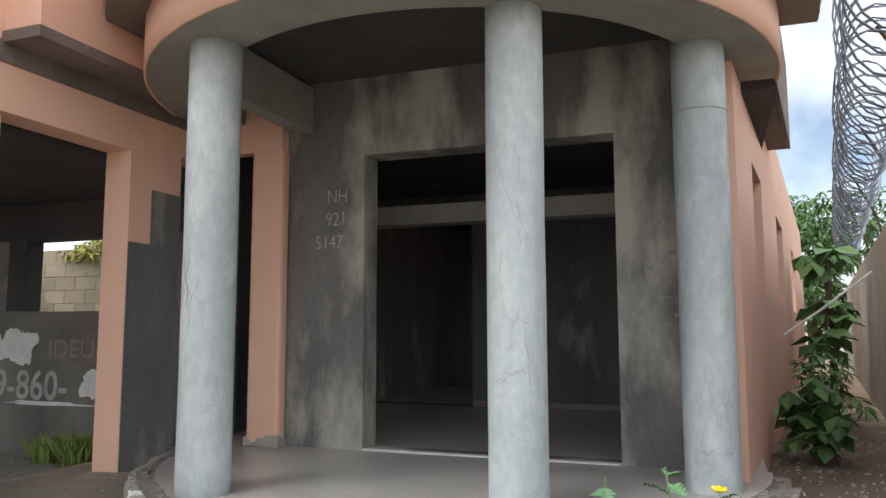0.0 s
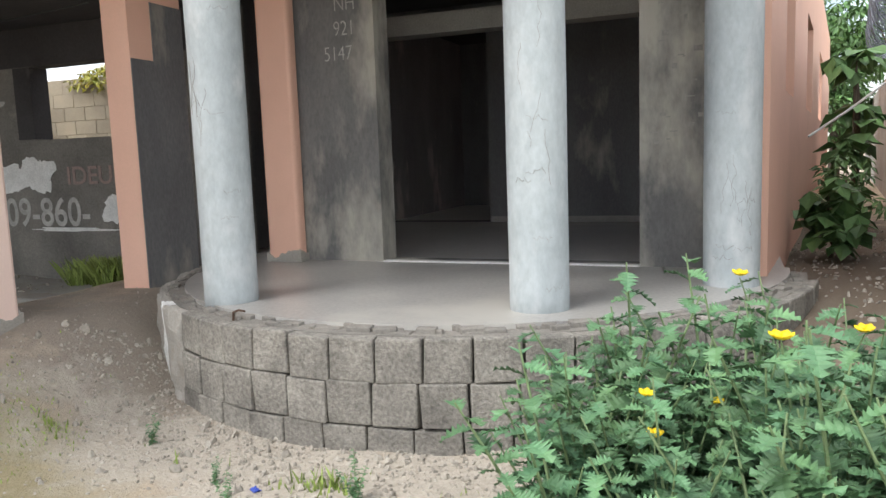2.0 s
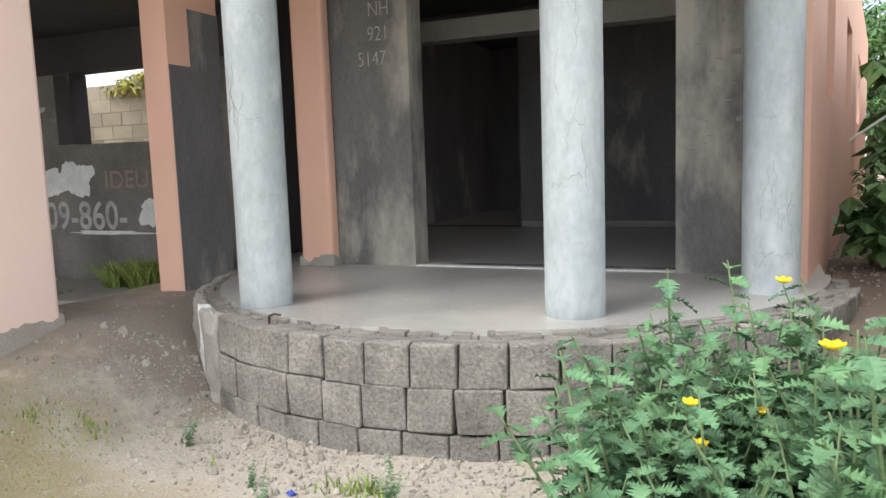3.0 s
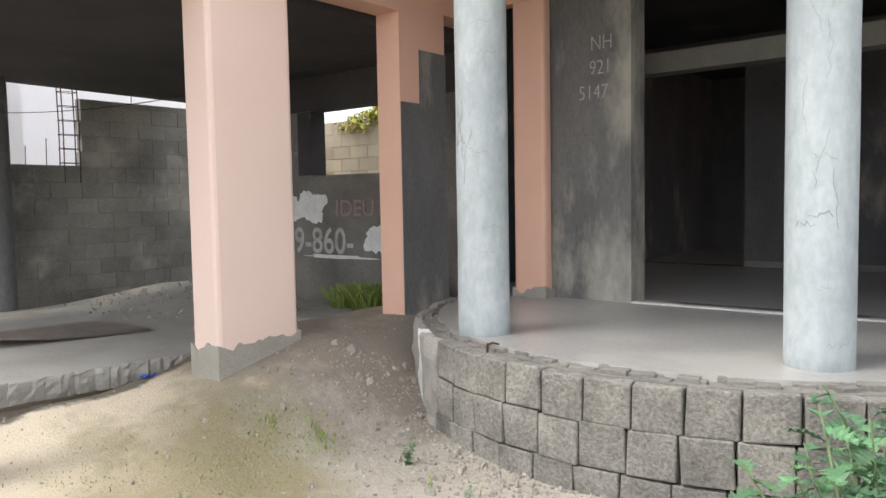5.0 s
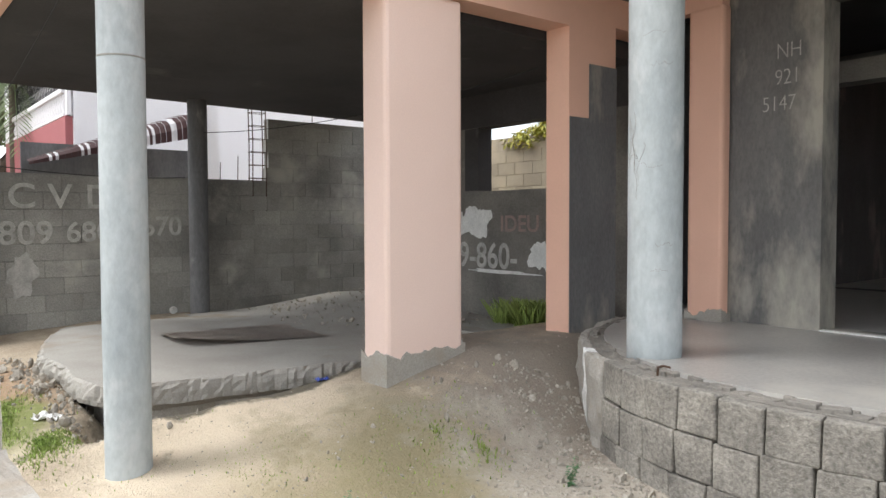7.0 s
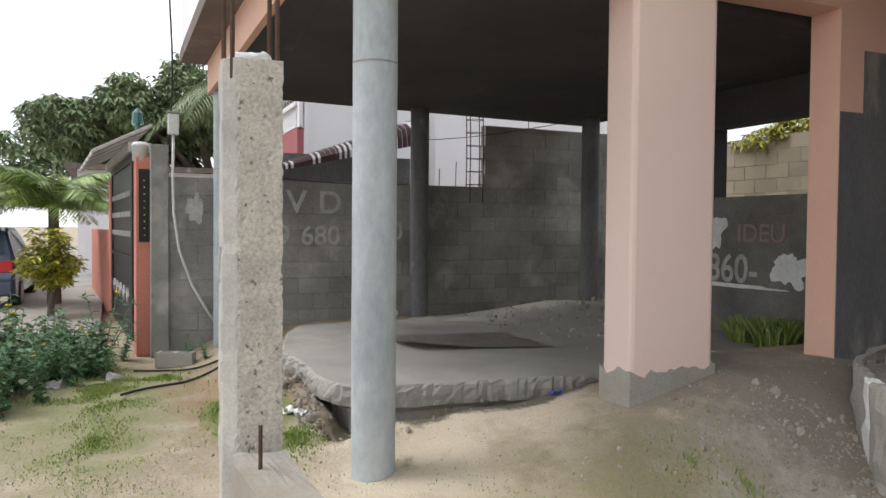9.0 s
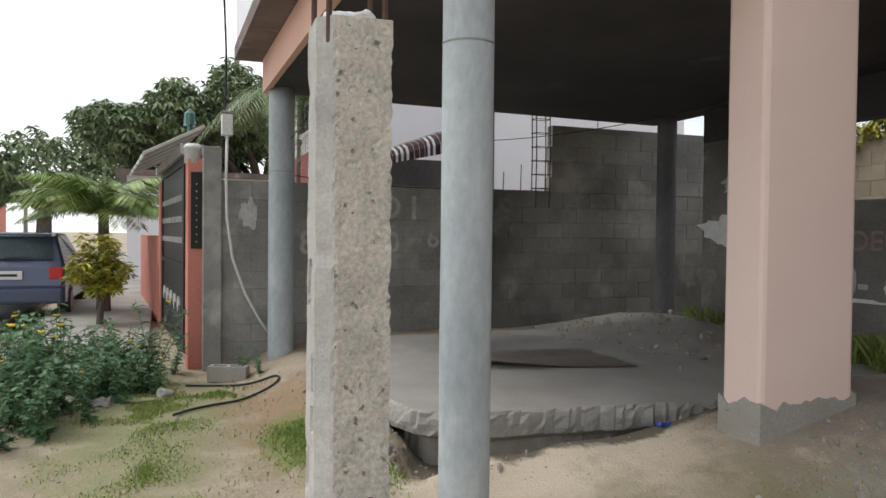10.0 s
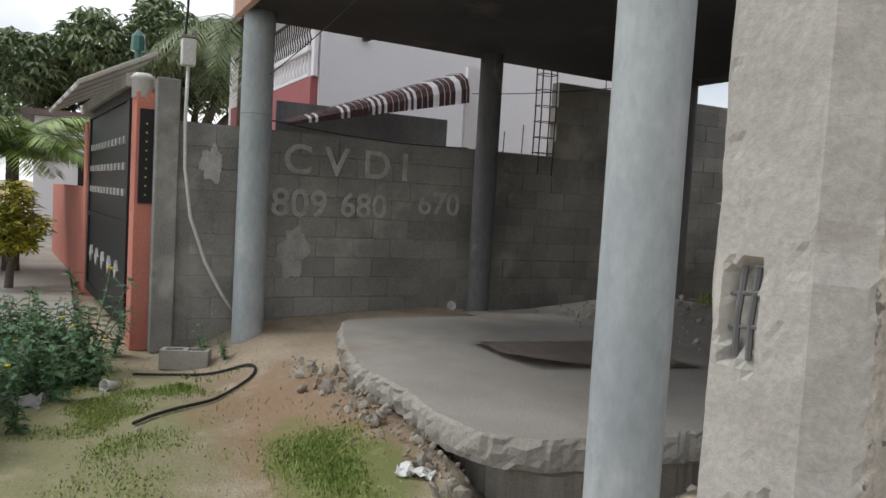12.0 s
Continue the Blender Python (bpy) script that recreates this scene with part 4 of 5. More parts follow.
plywood_sheet()


def hose():
    cu = [(-9.0, 0.02), (-8.95, 0.3), (-8.85, 0.62), (-8.6, 0.86), (-8.3, 0.84), (-8.02, 0.6), (-7.75, 0.4), (-7.5, 0.06), (-7.3, -0.12)]
    for _ in range(3):
        cu = [cu[0]] + [(a[0] * w + b[0] * (1 - w), a[1] * w + b[1] * (1 - w)) for a, b in zip(cu, cu[1:]) for w in (0.75, 0.25)] + [cu[-1]]
    pts = []
    for a, b in zip(cu, cu[1:]):
        for k in range(2):
            x, y = a[0] + (b[0] - a[0]) * k / 2, a[1] + (b[1] - a[1]) * k / 2
            pts.append((x, y, ground_height(x, y) + 0.018))
    bm = bmesh.new()
    tube(bm, pts, 0.011, 8)
    tagged(part("garden_hose", bm, RUBBER, smooth=True), "black rubber hose looped on the grass", "hose")


hose()


def cinder_block(x, y, rz):
    z = ground_height(x, y)
    t = thing("cinder_block", "loose grey concrete block lying beside the wall", "concrete block", at=pose(x, y, z, 0, 0, rz))
    part("block_body", boxes((-0.2, 0.2, -0.075, -0.045, 0, 0.16), (-0.2, 0.2, 0.045, 0.075, 0, 0.16), (-0.2, -0.16, -0.045, 0.045, 0, 0.16), (-0.02, 0.02, -0.045, 0.045, 0, 0.16), (0.16, 0.2, -0.045, 0.045, 0, 0.16)), SLABMAT, t)


cinder_block(-9.22, 0.45, 68)


def cup(x, y, z, rz, label):
    t = thing("plastic_cup", label, "cup", "littered cups", at=pose(x, y, z + 0.035, 78, 0, rz))
    bm = bmesh.new()
    n = 16
    for r0, r1, flip in ((0.03, 0.043, 1), (0.027, 0.040, -1)):
        a = [bm.verts.new((r0 * math.cos(2 * math.pi * k / n), r0 * math.sin(2 * math.pi * k / n), -0.06)) for k in range(n)]
        b = [bm.verts.new((r1 * math.cos(2 * math.pi * k / n), r1 * math.sin(2 * math.pi * k / n), 0.06)) for k in range(n)]
        for k in range(n):
            bm.faces.new((a[k], a[(k + 1) % n], b[(k + 1) % n], b[k]))
        bm.faces.new(a)
    part("cup_body", bm, WHITE, t, smooth=True)
    bm = bmesh.new()
    tube(bm, [(0.044 * math.cos(k * math.pi / 8), 0.044 * math.sin(k * math.pi / 8), 0.06) for k in range(17)], 0.003, 5)
    part("rim", bm, WHITE, t)


cup(-8.52, -0.17, ground_height(-8.52, -0.17), 40, "crushed white plastic cup lying on the grass")
cup(-9.42, 3.08, 0.32, 70, "white plastic cup tipped over beside the wall")


def litter(name, x, y, z, s, material, label, seed):
    bm = bmesh.new()
    bmesh.ops.create_grid(bm, x_segments=7, y_segments=5, size=s)
    for v in bm.verts:
        v.co.z = abs(noise.noise(Vector((v.co.x / s * 1.4 + seed, v.co.y / s * 1.4, 0)))) * s * 0.8 + 0.004
        v.co.y *= 0.6
    bmesh.ops.solidify(bm, geom=bm.faces[:], thickness=0.003)
    ob = tagged(part(name, bm, material), label, "litter")
    ob.matrix_world = pose(x, y, z, 0, 0, seed * 50)


litter("crumpled_wrapper", -5.83, 1.0, ground_height(-5.83, 1.0), 0.09, WHITE, "crumpled pale wrapper lying in the grass", 1)
litter("plastic_scrap", -4.95, 2.62, ground_height(-4.95, 2.62), 0.05, BLUEP, "blue plastic scrap caught in the ditch", 2)
litter("bottle_cap_scrap", -2.05, 2.72, ground_height(-2.05, 2.72), 0.028, BLUEP, "small blue plastic scrap on the gravel", 3)
litter("paper_scrap", -5.6, 4.35, 0.333, 0.12, CHALK, "pale scrap of paper on the slab", 4)
litter("rubble_sack", -8.0, -0.75, ground_height(-8.0, -0.75), 0.16, CHALK, "torn grey sack lying among the weeds", 5)


def board(x0, x1, y0, y1, z, label):
    tagged(part("concrete_plank", boxes((x0, x1, y0, y1, z, z + 0.07), bev=0.012), SLABMAT), label, "plank")


board(-6.3, -5.4, 4.55, 4.8, 0.332, "pale concrete plank lying on the slab")


# ---- painted and scratched writing ----
def writing(text, m, size, material, parent, name="painted_writing", depth=0.002, width=1.0):
    cu = bpy.data.curves.new("writing", "FONT")
    cu.body, cu.size, cu.extrude, cu.offset = text, size, depth, (0.004 * size / 0.3 if size > 0.2 else -0.0025)
    tmp = bpy.data.objects.new("writing", cu)
    scene.collection.objects.link(tmp)
    me = bpy.data.meshes.new_from_object(tmp.evaluated_get(bpy.context.evaluated_depsgraph_get()))
    bpy.data.objects.remove(tmp)
    me.materials.clear()
    me.materials.append(material)
    ob = new(name, me)
    ob.parent = parent
    ob.matrix_basis = m @ Matrix.Diagonal((width, 1, 1, 1))
    return ob


def blot(name, parent, m, w, h, seed, material, n=44):
    """A flat splash of paint with a ragged outline."""
    bm = bmesh.new()
    pts = []
    for k in range(n):
        a = 2 * math.pi * k / n
        r = 1 + 0.5 * noise.noise(Vector((math.cos(a) * 1.6 + seed * 5, math.sin(a) * 1.6, 0))) + 0.22 * noise.noise(Vector((math.cos(a) * 6, math.sin(a) * 6, seed)))
        pts.append((w * r * math.cos(a), h * r * math.sin(a)))
    prism(bm, pts, -0.001, 0.0015)
    ob = part(name, bm, material, parent, "ragged splash of white paint")
    ob.matrix_basis = m


def wall_marks():
    back = bpy.data.objects["wall_carport_back"]
    yb = 5.846
    writing("809-860-", pose(-7.62, yb, 0.90, 90), 0.42, CHALK, back, width=0.92)
    writing("IDEU", pose(-6.5, yb, 1.33, 90), 0.26, FADED_RED, back, width=1.1)
    blot("whitewash", back, pose(-6.9, yb + 0.001, 1.45, 90), 0.24, 0.2, 1, WHITE)
    blot("whitewash", back, pose(-5.82, yb + 0.001, 1.06, 90), 0.2, 0.17, 2, WHITE)
    blot("whitewash", back, pose(-7.98, yb + 0.001, 1.52, 90), 0.50, 0.17, 3, WHITE)
    blot("whitewash", back, pose(-7.42, yb + 0.0015, 1.40, 90, 0, 0), 0.42, 0.17, 4, WHITE)
    blot("whitewash", back, pose(-7.78, yb + 0.001, 2.1, 90) @ pose(0, 0, 0, 0, 0, 16), 0.42, 0.10, 5, CHALK)
    blot("whitewash", back, pose(-6.5, yb + 0.001, 0.86, 90), 0.55, 0.02, 6, WHITE)
    xl = -9.845
    for ch, y in (("C", 1.38), ("V", 1.80), ("D", 2.20), ("I", 2.62)):
        writing(ch, pose(xl, y, 1.62, 90, 0, 90), 0.40, CHALK, LEFT_WALL, width=1.05)
    writing("809", pose(xl, 1.28, 1.20, 90, 0, 90), 0.38, CHALK, LEFT_WALL)
    writing("680", pose(xl, 1.98, 1.22, 90, 0, 90), 0.34, CHALK, LEFT_WALL)
    writing("670", pose(xl, 2.84, 1.28, 90, 0, 90), 0.34, CHALK, LEFT_WALL)
    blot("paint_patch", LEFT_WALL, pose(xl, 1.52, 0.85, 90, 0, 90), 0.14, 0.24, 8, CHALK)
    blot("paint_patch", LEFT_WALL, pose(xl, 0.72, 1.65, 90, 0, 90), 0.1, 0.16, 9, CHALK)
    front = bpy.data.objects["wall_front"]
    for s, x, z in (("NH", -3.13, 2.70), ("921", -3.14, 2.50), ("5147", -3.24, 2.30)):
        writing(s, pose(x - 0.01, YW - 0.004, z, 90), 0.17, SCRATCH, front, "scratched_writing", 0.001, 0.8)
    rnd = random.Random(31)
    for k in range(26):
        z, x = rnd.uniform(1.5, 2.5), rnd.uniform(-0.62, -0.25)
        bm = boxes((x, x + rnd.uniform(0.015, 0.06), YW - 0.006, YW - 0.001, z, z + 0.008 + 0.03 * rnd.random() * (k % 3 == 0)))
        part("scratch", bm, BEAMGREY, front)


wall_marks()


# ---- porch blocks ----
def porch_blocks():
    rnd = random.Random(41)
    shapes = []
    for k in range(6):
        b = bmesh.new()
        add_box(b, -0.1195, 0.1195, -0.07, 0.011, -0.113, 0.113, 0.010)
        for q in b.verts:
            q.co += noise.noise_vector(q.co * 22 + Vector((k * 5, 0, 0))) * 0.013
        shapes.append(mesh_of(b, "block", BLOCKMAT))
    for row in range(3):
        z = ZF - 0.145 - 0.232 * row
        a = 243.0 + (0.6, 0.0, -0.8)[row]
        while a < 352:
            ob = new("block", rnd.choice(shapes))
            ob.parent = PORCH
            r = PORCH_R - 0.01 + rnd.uniform(-0.004, 0.005)
            ob.matrix_basis = pose(CX + r * math.cos(radians(a)), CY + r * math.sin(radians(a)), z + rnd.uniform(-0.006, 0.006), 0, rnd.uniform(-1.5, 1.5), a + 90 + rnd.uniform(-0.7, 0.7))
            a += 5.85
    for k in range(16):
        a = 184 + 3.6 * k
        b = bmesh.new()
        add_box(b, -0.09, 0.09, -0.06, 0.02, -0.42, 0.32, 0.02)
        bmesh.ops.subdivide_edges(b, edges=b.edges[:], cuts=6, use_grid_fill=True)
        for q in b.verts:
            q.co += noise.noise_vector(q.co * 9 + Vector((k, 0, 0))) * 0.035 + noise.noise_vector(q.co * 30) * 0.012
        ob = part("render_lump", b, SLABMAT if k != 13 else WHITE, PORCH, "cracked cement render")
        ob.matrix_basis = pose(CX + 2.4 * math.cos(radians(a)), CY + 2.4 * math.sin(radians(a)), 0.27, 0, 0, a + 90)
    bm = bmesh.new()
    a = radians(252)
    x, y = CX + 2.37 * math.cos(a), CY + 2.37 * math.sin(a)
    tube(bm, [(x, y, ZF - 0.03), (x + 0.01, y - 0.01, ZF + 0.02), (x + 0.05, y - 0.015, ZF + 0.035), (x + 0.09, y - 0.01, ZF + 0.03)], 0.007, 6)
    part("rebar", bm, RUST, PORCH, "bent rusty rebar end")


porch_blocks()


# ---- street side ----
def street_y(x):
    return 0.05 + 0.075 * (x + 10.2)


SW = math.degrees(math.atan(0.075))


def neighbour_front():
    t = thing("wall_street", "salmon street wall with a tiled gate canopy", "wall", kind="structure", at=pose(-10.2, street_y(-10.2), 0, 0, 0, SW))
    part("gate_pier", boxes((0.0, 0.24, 0.0, 0.18, -0.1, 2.25), bev=0.01), SALMON, t)
    part("low_wall", boxes((-9.0, -3.6, 0.0, 0.15, -0.1, 1.35), bev=0.01), SALMON, t)
    part("gate_pier", boxes((-3.6, -3.35, -0.02, 0.2, -0.1, 2.2), bev=0.01), SALMON, t)
    bm = boxes((0.243, 0.262, 0.03, 0.15, 1.25, 2.1))
    part("wrought_panel", bm, BLACKM, t, "black iron panel with gilt dots")
    for k in range(9):
        part("gilt_rivet", boxes((0.262, 0.268, 0.083, 0.097, 1.32 + 0.08 * k, 1.335 + 0.08 * k)), CROTON, t)
    g = thing("iron_gate", "tall black iron gate with pale diamond ornaments, closed", "gate", at=pose(-10.22, street_y(-10.2) - 0.02, 0, 0, 0, SW))
    part("gate_frame", boxes((-0.14, 0.0, 0.0, 0.06, 0.05, 2.3), (-3.1, -2.96, 0.0, 0.06, 0.05, 2.3), (-2.96, -0.14, 0.0, 0.06, 2.2, 2.3), (-2.96, -0.14, 0.0, 0.06, 0.05, 0.15), (-2.96, -0.14, 0.0, 0.06, 1.0, 1.06)), BLACKM, g)
    part("gate_sheet", boxes((-2.955, -0.145, 0.02, 0.035, 0.155, 0.995), (-2.955, -0.145, 0.02, 0.035, 1.065, 2.195)), BLACKM, g)
    for zz in (1.3, 1.55, 1.8):
        for k in range(11):
            part("ornament", boxes((-2.8 + 0.25 * k, -2.72 + 0.25 * k, -0.006, 0.018, zz, zz + 0.07)), CHALK, g)
    for k in range(5):
        bm = bmesh.new()
        add_box(bm, -0.07, 0.07, -0.006, 0.018, -0.07, 0.07, 0, pose(-2.6 + 0.5 * k, 0, 0.55) @ pose(0, 0, 0, 0, 45, 0))
        part("ornament", bm, CHALK, g)
    c = thing("gate_canopy", "sloping pale tiled canopy over the gate", "canopy", at=pose(-10.25, street_y(-10.2), 2.32, 0, 0, SW))
    for k in range(14):
        bm = bmesh.new()
        add_box(bm, -0.12, 0.12, -0.5, 0.25, -0.02, 0.025, 0.012, pose(-0.15 - 0.26 * k, 0, 0.22, 28, 0, 0))
        part("tile", bm, WHITE if k % 3 else POSTMAT, c)
    part("canopy_beam", boxes((-3.8, 0.0, -0.05, 0.2, 0.0, 0.12)), POSTMAT, c)
    lamp = thing("gate_lantern", "small green glass lantern on the gate canopy", "lantern", at=pose(-10.35, street_y(-10.2) + 0.05, 2.6))
    bm = bmesh.new()
    tube(bm, [(0, 0, -0.05), (0, 0, 0.06), (0, 0, 0.065), (0, 0, 0.2), (0, 0, 0.26)], [0.03, 0.03, 0.07, 0.06, 0.01], 8)
    part("lantern_body", bm, mat("green_glass", (0.05, 0.16, 0.13), None, 5, 0.3, 40, 0, 0.2), lamp)
    # grey end pier of the yard wall, with meter and conduit
    e = structure("wall_end_pier", boxes((-10.0, -9.8, 0.22, 0.42, -0.1, 2.38), bev=0.015), WALLBLOCK, "rough grey cement pier at the wall end", "pier")
    m = thing("electric_meter", "beige electric meter box on a white conduit", "meter", at=pose(-9.8, 0.47, 2.5))
    part("meter_box", boxes((-0.06, 0.06, -0.06, 0.06, 0.0, 0.24), bev=0.012), PVC, m)
    part("meter_cap", boxes((-0.07, 0.07, -0.07, 0.07, 0.243, 0.265), bev=0.006), BEAMGREY, m)
    bm = bmesh.new()
    pts = [(0.02, 0.0, 0.0), (0.03, -0.01, -0.45), (0.03, 0.0, -0.9), (0.05, 0.06, -1.35), (0.05, 0.2, -1.75), (0.06, 0.36, -2.05), (0.07, 0.46, -2.2)]
    tube(bm, pts, 0.016, 8)
    part("conduit", bm, PVC, m, "bent white pvc conduit", True)
    v = thing("vent_cap", "galvanised round cap on the wall pier", "vent", at=pose(-10.05, 0.12, 2.2))
    bm = bmesh.new()
    tube(bm, [(0, 0, 0), (0, 0, 0.16), (0, 0, 0.17), (0, 0, 0.22)], [0.09, 0.09, 0.11, 0.07], 16)
    part("cap", bm, PVC, v, smooth=True)


neighbour_front()


def cable(name, a, b, sag, r, label, n=14, wob=0.0):
    bm = bmesh.new()
    a, b = Vector(a), Vector(b)
    pts = []
    for i in range(n + 1):
        t = i / n
        p = a.lerp(b, t)
        p.z -= sag * 4 * t * (1 - t)
        p.y += wob * math.sin(t * 9)
        pts.append(p)
    tube(bm, pts, r, 5)
    tagged(part(name, bm, RUBBER), label, "cable")


cable("overhead_cable", (-9.85, 0.42, 2.4), (-9.84, 0.5, 6.45), -0.0, 0.012, "black service cable dropping to the meter pier", 20, 0.03)
cable("overhead_cable", (-9.85, 0.42, 2.3), (-9.95, 0.3, 2.05), 0.12, 0.012, "black looped cable on the meter pier")
cable("washing_line", (-9.47, 0.9, 2.1), (-9.83, 3.4, 2.02), 0.06, 0.006, "thin dark wire strung along the block wall")
cable("washing_line", (-9.4, 1.1, 2.45), (-4.62, 1.0, 2.9), 0.05, 0.004, "thin wire stretched under the carport beam")
cable("washing_line", (-9.8, 3.4, 2.6), (-4.5, 4.4, 2.7), 0.15, 0.004, "thin wire sagging across the carport")
def utility_pole(x, y):
    t = thing("utility_pole", "grey concrete utility pole with a crossarm across the street", "utility pole", at=pose(x, y, 0))
    bm = bmesh.new()
    tube(bm, [(0, 0, -0.2), (0, 0, 7)], [0.16, 0.1], 10)
    part("pole", bm, BEAMGREY, t, smooth=True)
    part("crossarm", boxes((-0.06, 0.06, -1.0, 1.0, 5.9, 6.0)), RUST, t)


utility_pole(-60, -9)
utility_pole(12, -10)
for k in range(4):
    cable("overhead_cable", (-60, -9 + (0.1, -0.1, 0.1, -0.1)[k], 6.2 - 0.5 * k), (12, -10 + (0.1, -0.1, 0.1, -0.1)[k], 6.2 - 0.5 * k), 0.9, 0.02, "thin black street cable strung between poles")


def rebar_cage():
    t = thing("rebar_cage", "rusty starter rebar cage rising from the wall", "rebar cage", at=pose(-9.92, 4.44, 1.9))
    for x in (-0.06, 0.06):
        for y in (-0.1, 0.1):
            bm = bmesh.new()
            tube(bm, [(x, y, -0.3), (x, y + 0.01, 0.6), (x, y, 1.15 + 0.1 * x)], 0.008, 6)
            part("bar", bm, RUST, t)
    for k in range(6):
        z = 0.15 + 0.18 * k
        bm = bmesh.new()
        tube(bm, [(-0.065, -0.105, z), (0.065, -0.105, z), (0.065, 0.105, z), (-0.065, 0.105, z), (-0.065, -0.105, z)], 0.005, 5)
        part("stirrup", bm, RUST, t)
    for y, h in ((3.9, 0.25), (4.15, 0.35), (5.3, 0.25), (6.4, 0.3)):
        bm = bmesh.new()
        z = 2.0 if y < 4.6 else 2.86
        tube(bm, [(-9.92, y, z - 0.1), (-9.92, y + 0.01, z + h)], 0.006, 5)
        part("rebar", bm, RUST, LEFT_WALL)


rebar_cage()


def neighbour_house():
    t = thing("neighbour_house", "two storey white and rose house with a balustraded balcony", "house", at=pose(-14.0, 3.0, 0))
    part("wall", boxes((-7, 0.0, 0.03, 7.0, 0, 6.5)), HOUSEWHITE, t)
    part("lower_wall", boxes((-6, -0.02, -0.12, 0.027, 0, 3.24)), HOUSERED, t, "rose painted balcony front")
    for y0, y1 in ((-0.10, -0.04), (0.0, 0.09)):
        part("corner_trim", boxes((-0.1, 0.05, y0, y1, 2.75 if y0 > -0.02 else 3.25, 6.5)), HOUSEWHITE, t)
    part("plinth_rail", boxes((-6, -0.12, -0.13, -0.01, 3.243, 3.30), bev=0.01), HOUSEWHITE, t)
    post = tube(bmesh.new(), [(0, 0, 3.30), (0, 0, 3.34), (0, 0, 3.42), (0, 0, 3.54), (0, 0, 3.60), (0, 0, 3.63)], [0.05, 0.04, 0.065, 0.03, 0.04, 0.05], 8)
    shape = mesh_of(post, "baluster", HOUSEWHITE, True)
    for k in range(24):
        o = new("baluster", shape)
        o.parent = t
        o.matrix_basis = pose(-0.25 - 0.2 * k, -0.07, 0)
    part("handrail", boxes((-6, -0.12, -0.15, 0.01, 3.632, 3.73), bev=0.02), HOUSEWHITE, t)
    for k in range(36):
        bm = bmesh.new()
        x = -0.3 - 0.14 * k
        tube(bm, [(x, -0.07, 3.73), (x + 0.05, -0.07, 3.85), (x - 0.05, -0.07, 3.98), (x + 0.05, -0.07, 4.12), (x, -0.07, 4.3)], 0.011, 5)
        part("grille_bar", bm, BLACKM, t, "black wrought iron scroll bar")
    part("grille_rail", boxes((-6, -0.13, -0.085, -0.055, 4.3, 4.34)), BLACKM, t)
    part("balcony_roof", boxes((-6, 0.0, -0.5, 0.02, 4.7, 4.85)), SOFFIT, t)
    c = thing("security_camera", "small dark bracket lamp on the house wall", "wall lamp", at=pose(-13.98, 3.72, 3.88))
    part("lamp_body", boxes((0, 0.2, -0.05, 0.05, 0, 0.09), bev=0.02), BLACKM, c)
    # striped awning over the patio behind the yard wall
    a = thing("awning", "maroon ribbed sheet awning with white stripes and drop front", "awning", at=pose(-12.0, 1.93, 0))
    n = 60
    for k in range(n):
        bm = bmesh.new()
        vs = []
        for u in (k / n, (k + 1) / n):
            y, low, high = 2.48 * u, 2.24 + 0.55 * u, 0.08 + 0.36 * u
            rib = 0.012 * (k % 2)
            vs.append([bm.verts.new(q) for q in ((0.30 + rib, y, low), (0.29 + rib, y, low + 0.45 * high), (0.22 + rib, y, low + 0.75 * high), (0.05, y, low + 0.95 * high + rib), (-0.25, y, low + 1.02 * high + rib))])
        for i in range(4):
            bm.faces.new((vs[0][i], vs[0][i + 1], vs[1][i + 1], vs[1][i]))
        bmesh.ops.solidify(bm, geom=bm.faces[:], thickness=0.01)
        white = k in (6, 8, 16, 18, 26, 28, 30, 38, 40, 47, 48, 55, 56)
        part("sheet", bm, HOUSEWHITE if white else AWNING, a)
    part("awning_post", boxes((0.12, 0.2, 2.50, 2.72, 0, 3.3)), HOUSEWHITE, a)
    part("back_panel", boxes((-0.35, -0.3, 0, 2.48, 0, 2.6)), DARKCOL, a)
    f = thing("street_house", "pale far house along the street", "house", at=pose(-24, -1.0, 0))
    part("wall", boxes((-8, 0, -0.1, 4, 0, 3.0)), HOUSEWHITE, f)
    part("roof", boxes((-8.3, 0.3, -0.4, 4.3, 3.0, 3.15)), SOFFIT, f)
    part("doorway", boxes((0.003, 0.03, 0.9, 1.7, 0, 2.1)), BLACKM, f)
    d = thing("street_house", "low pink far house across the street", "house", at=pose(-45, -7.5, 0))
    part("wall", boxes((-8, 0, -12, -1.5, 0, 3.2)), SALMON, d)
    part("roof", boxes((-8.5, 0.5, -12.4, -1.2, 3.2, 3.5)), SOFFIT, d)


neighbour_house()


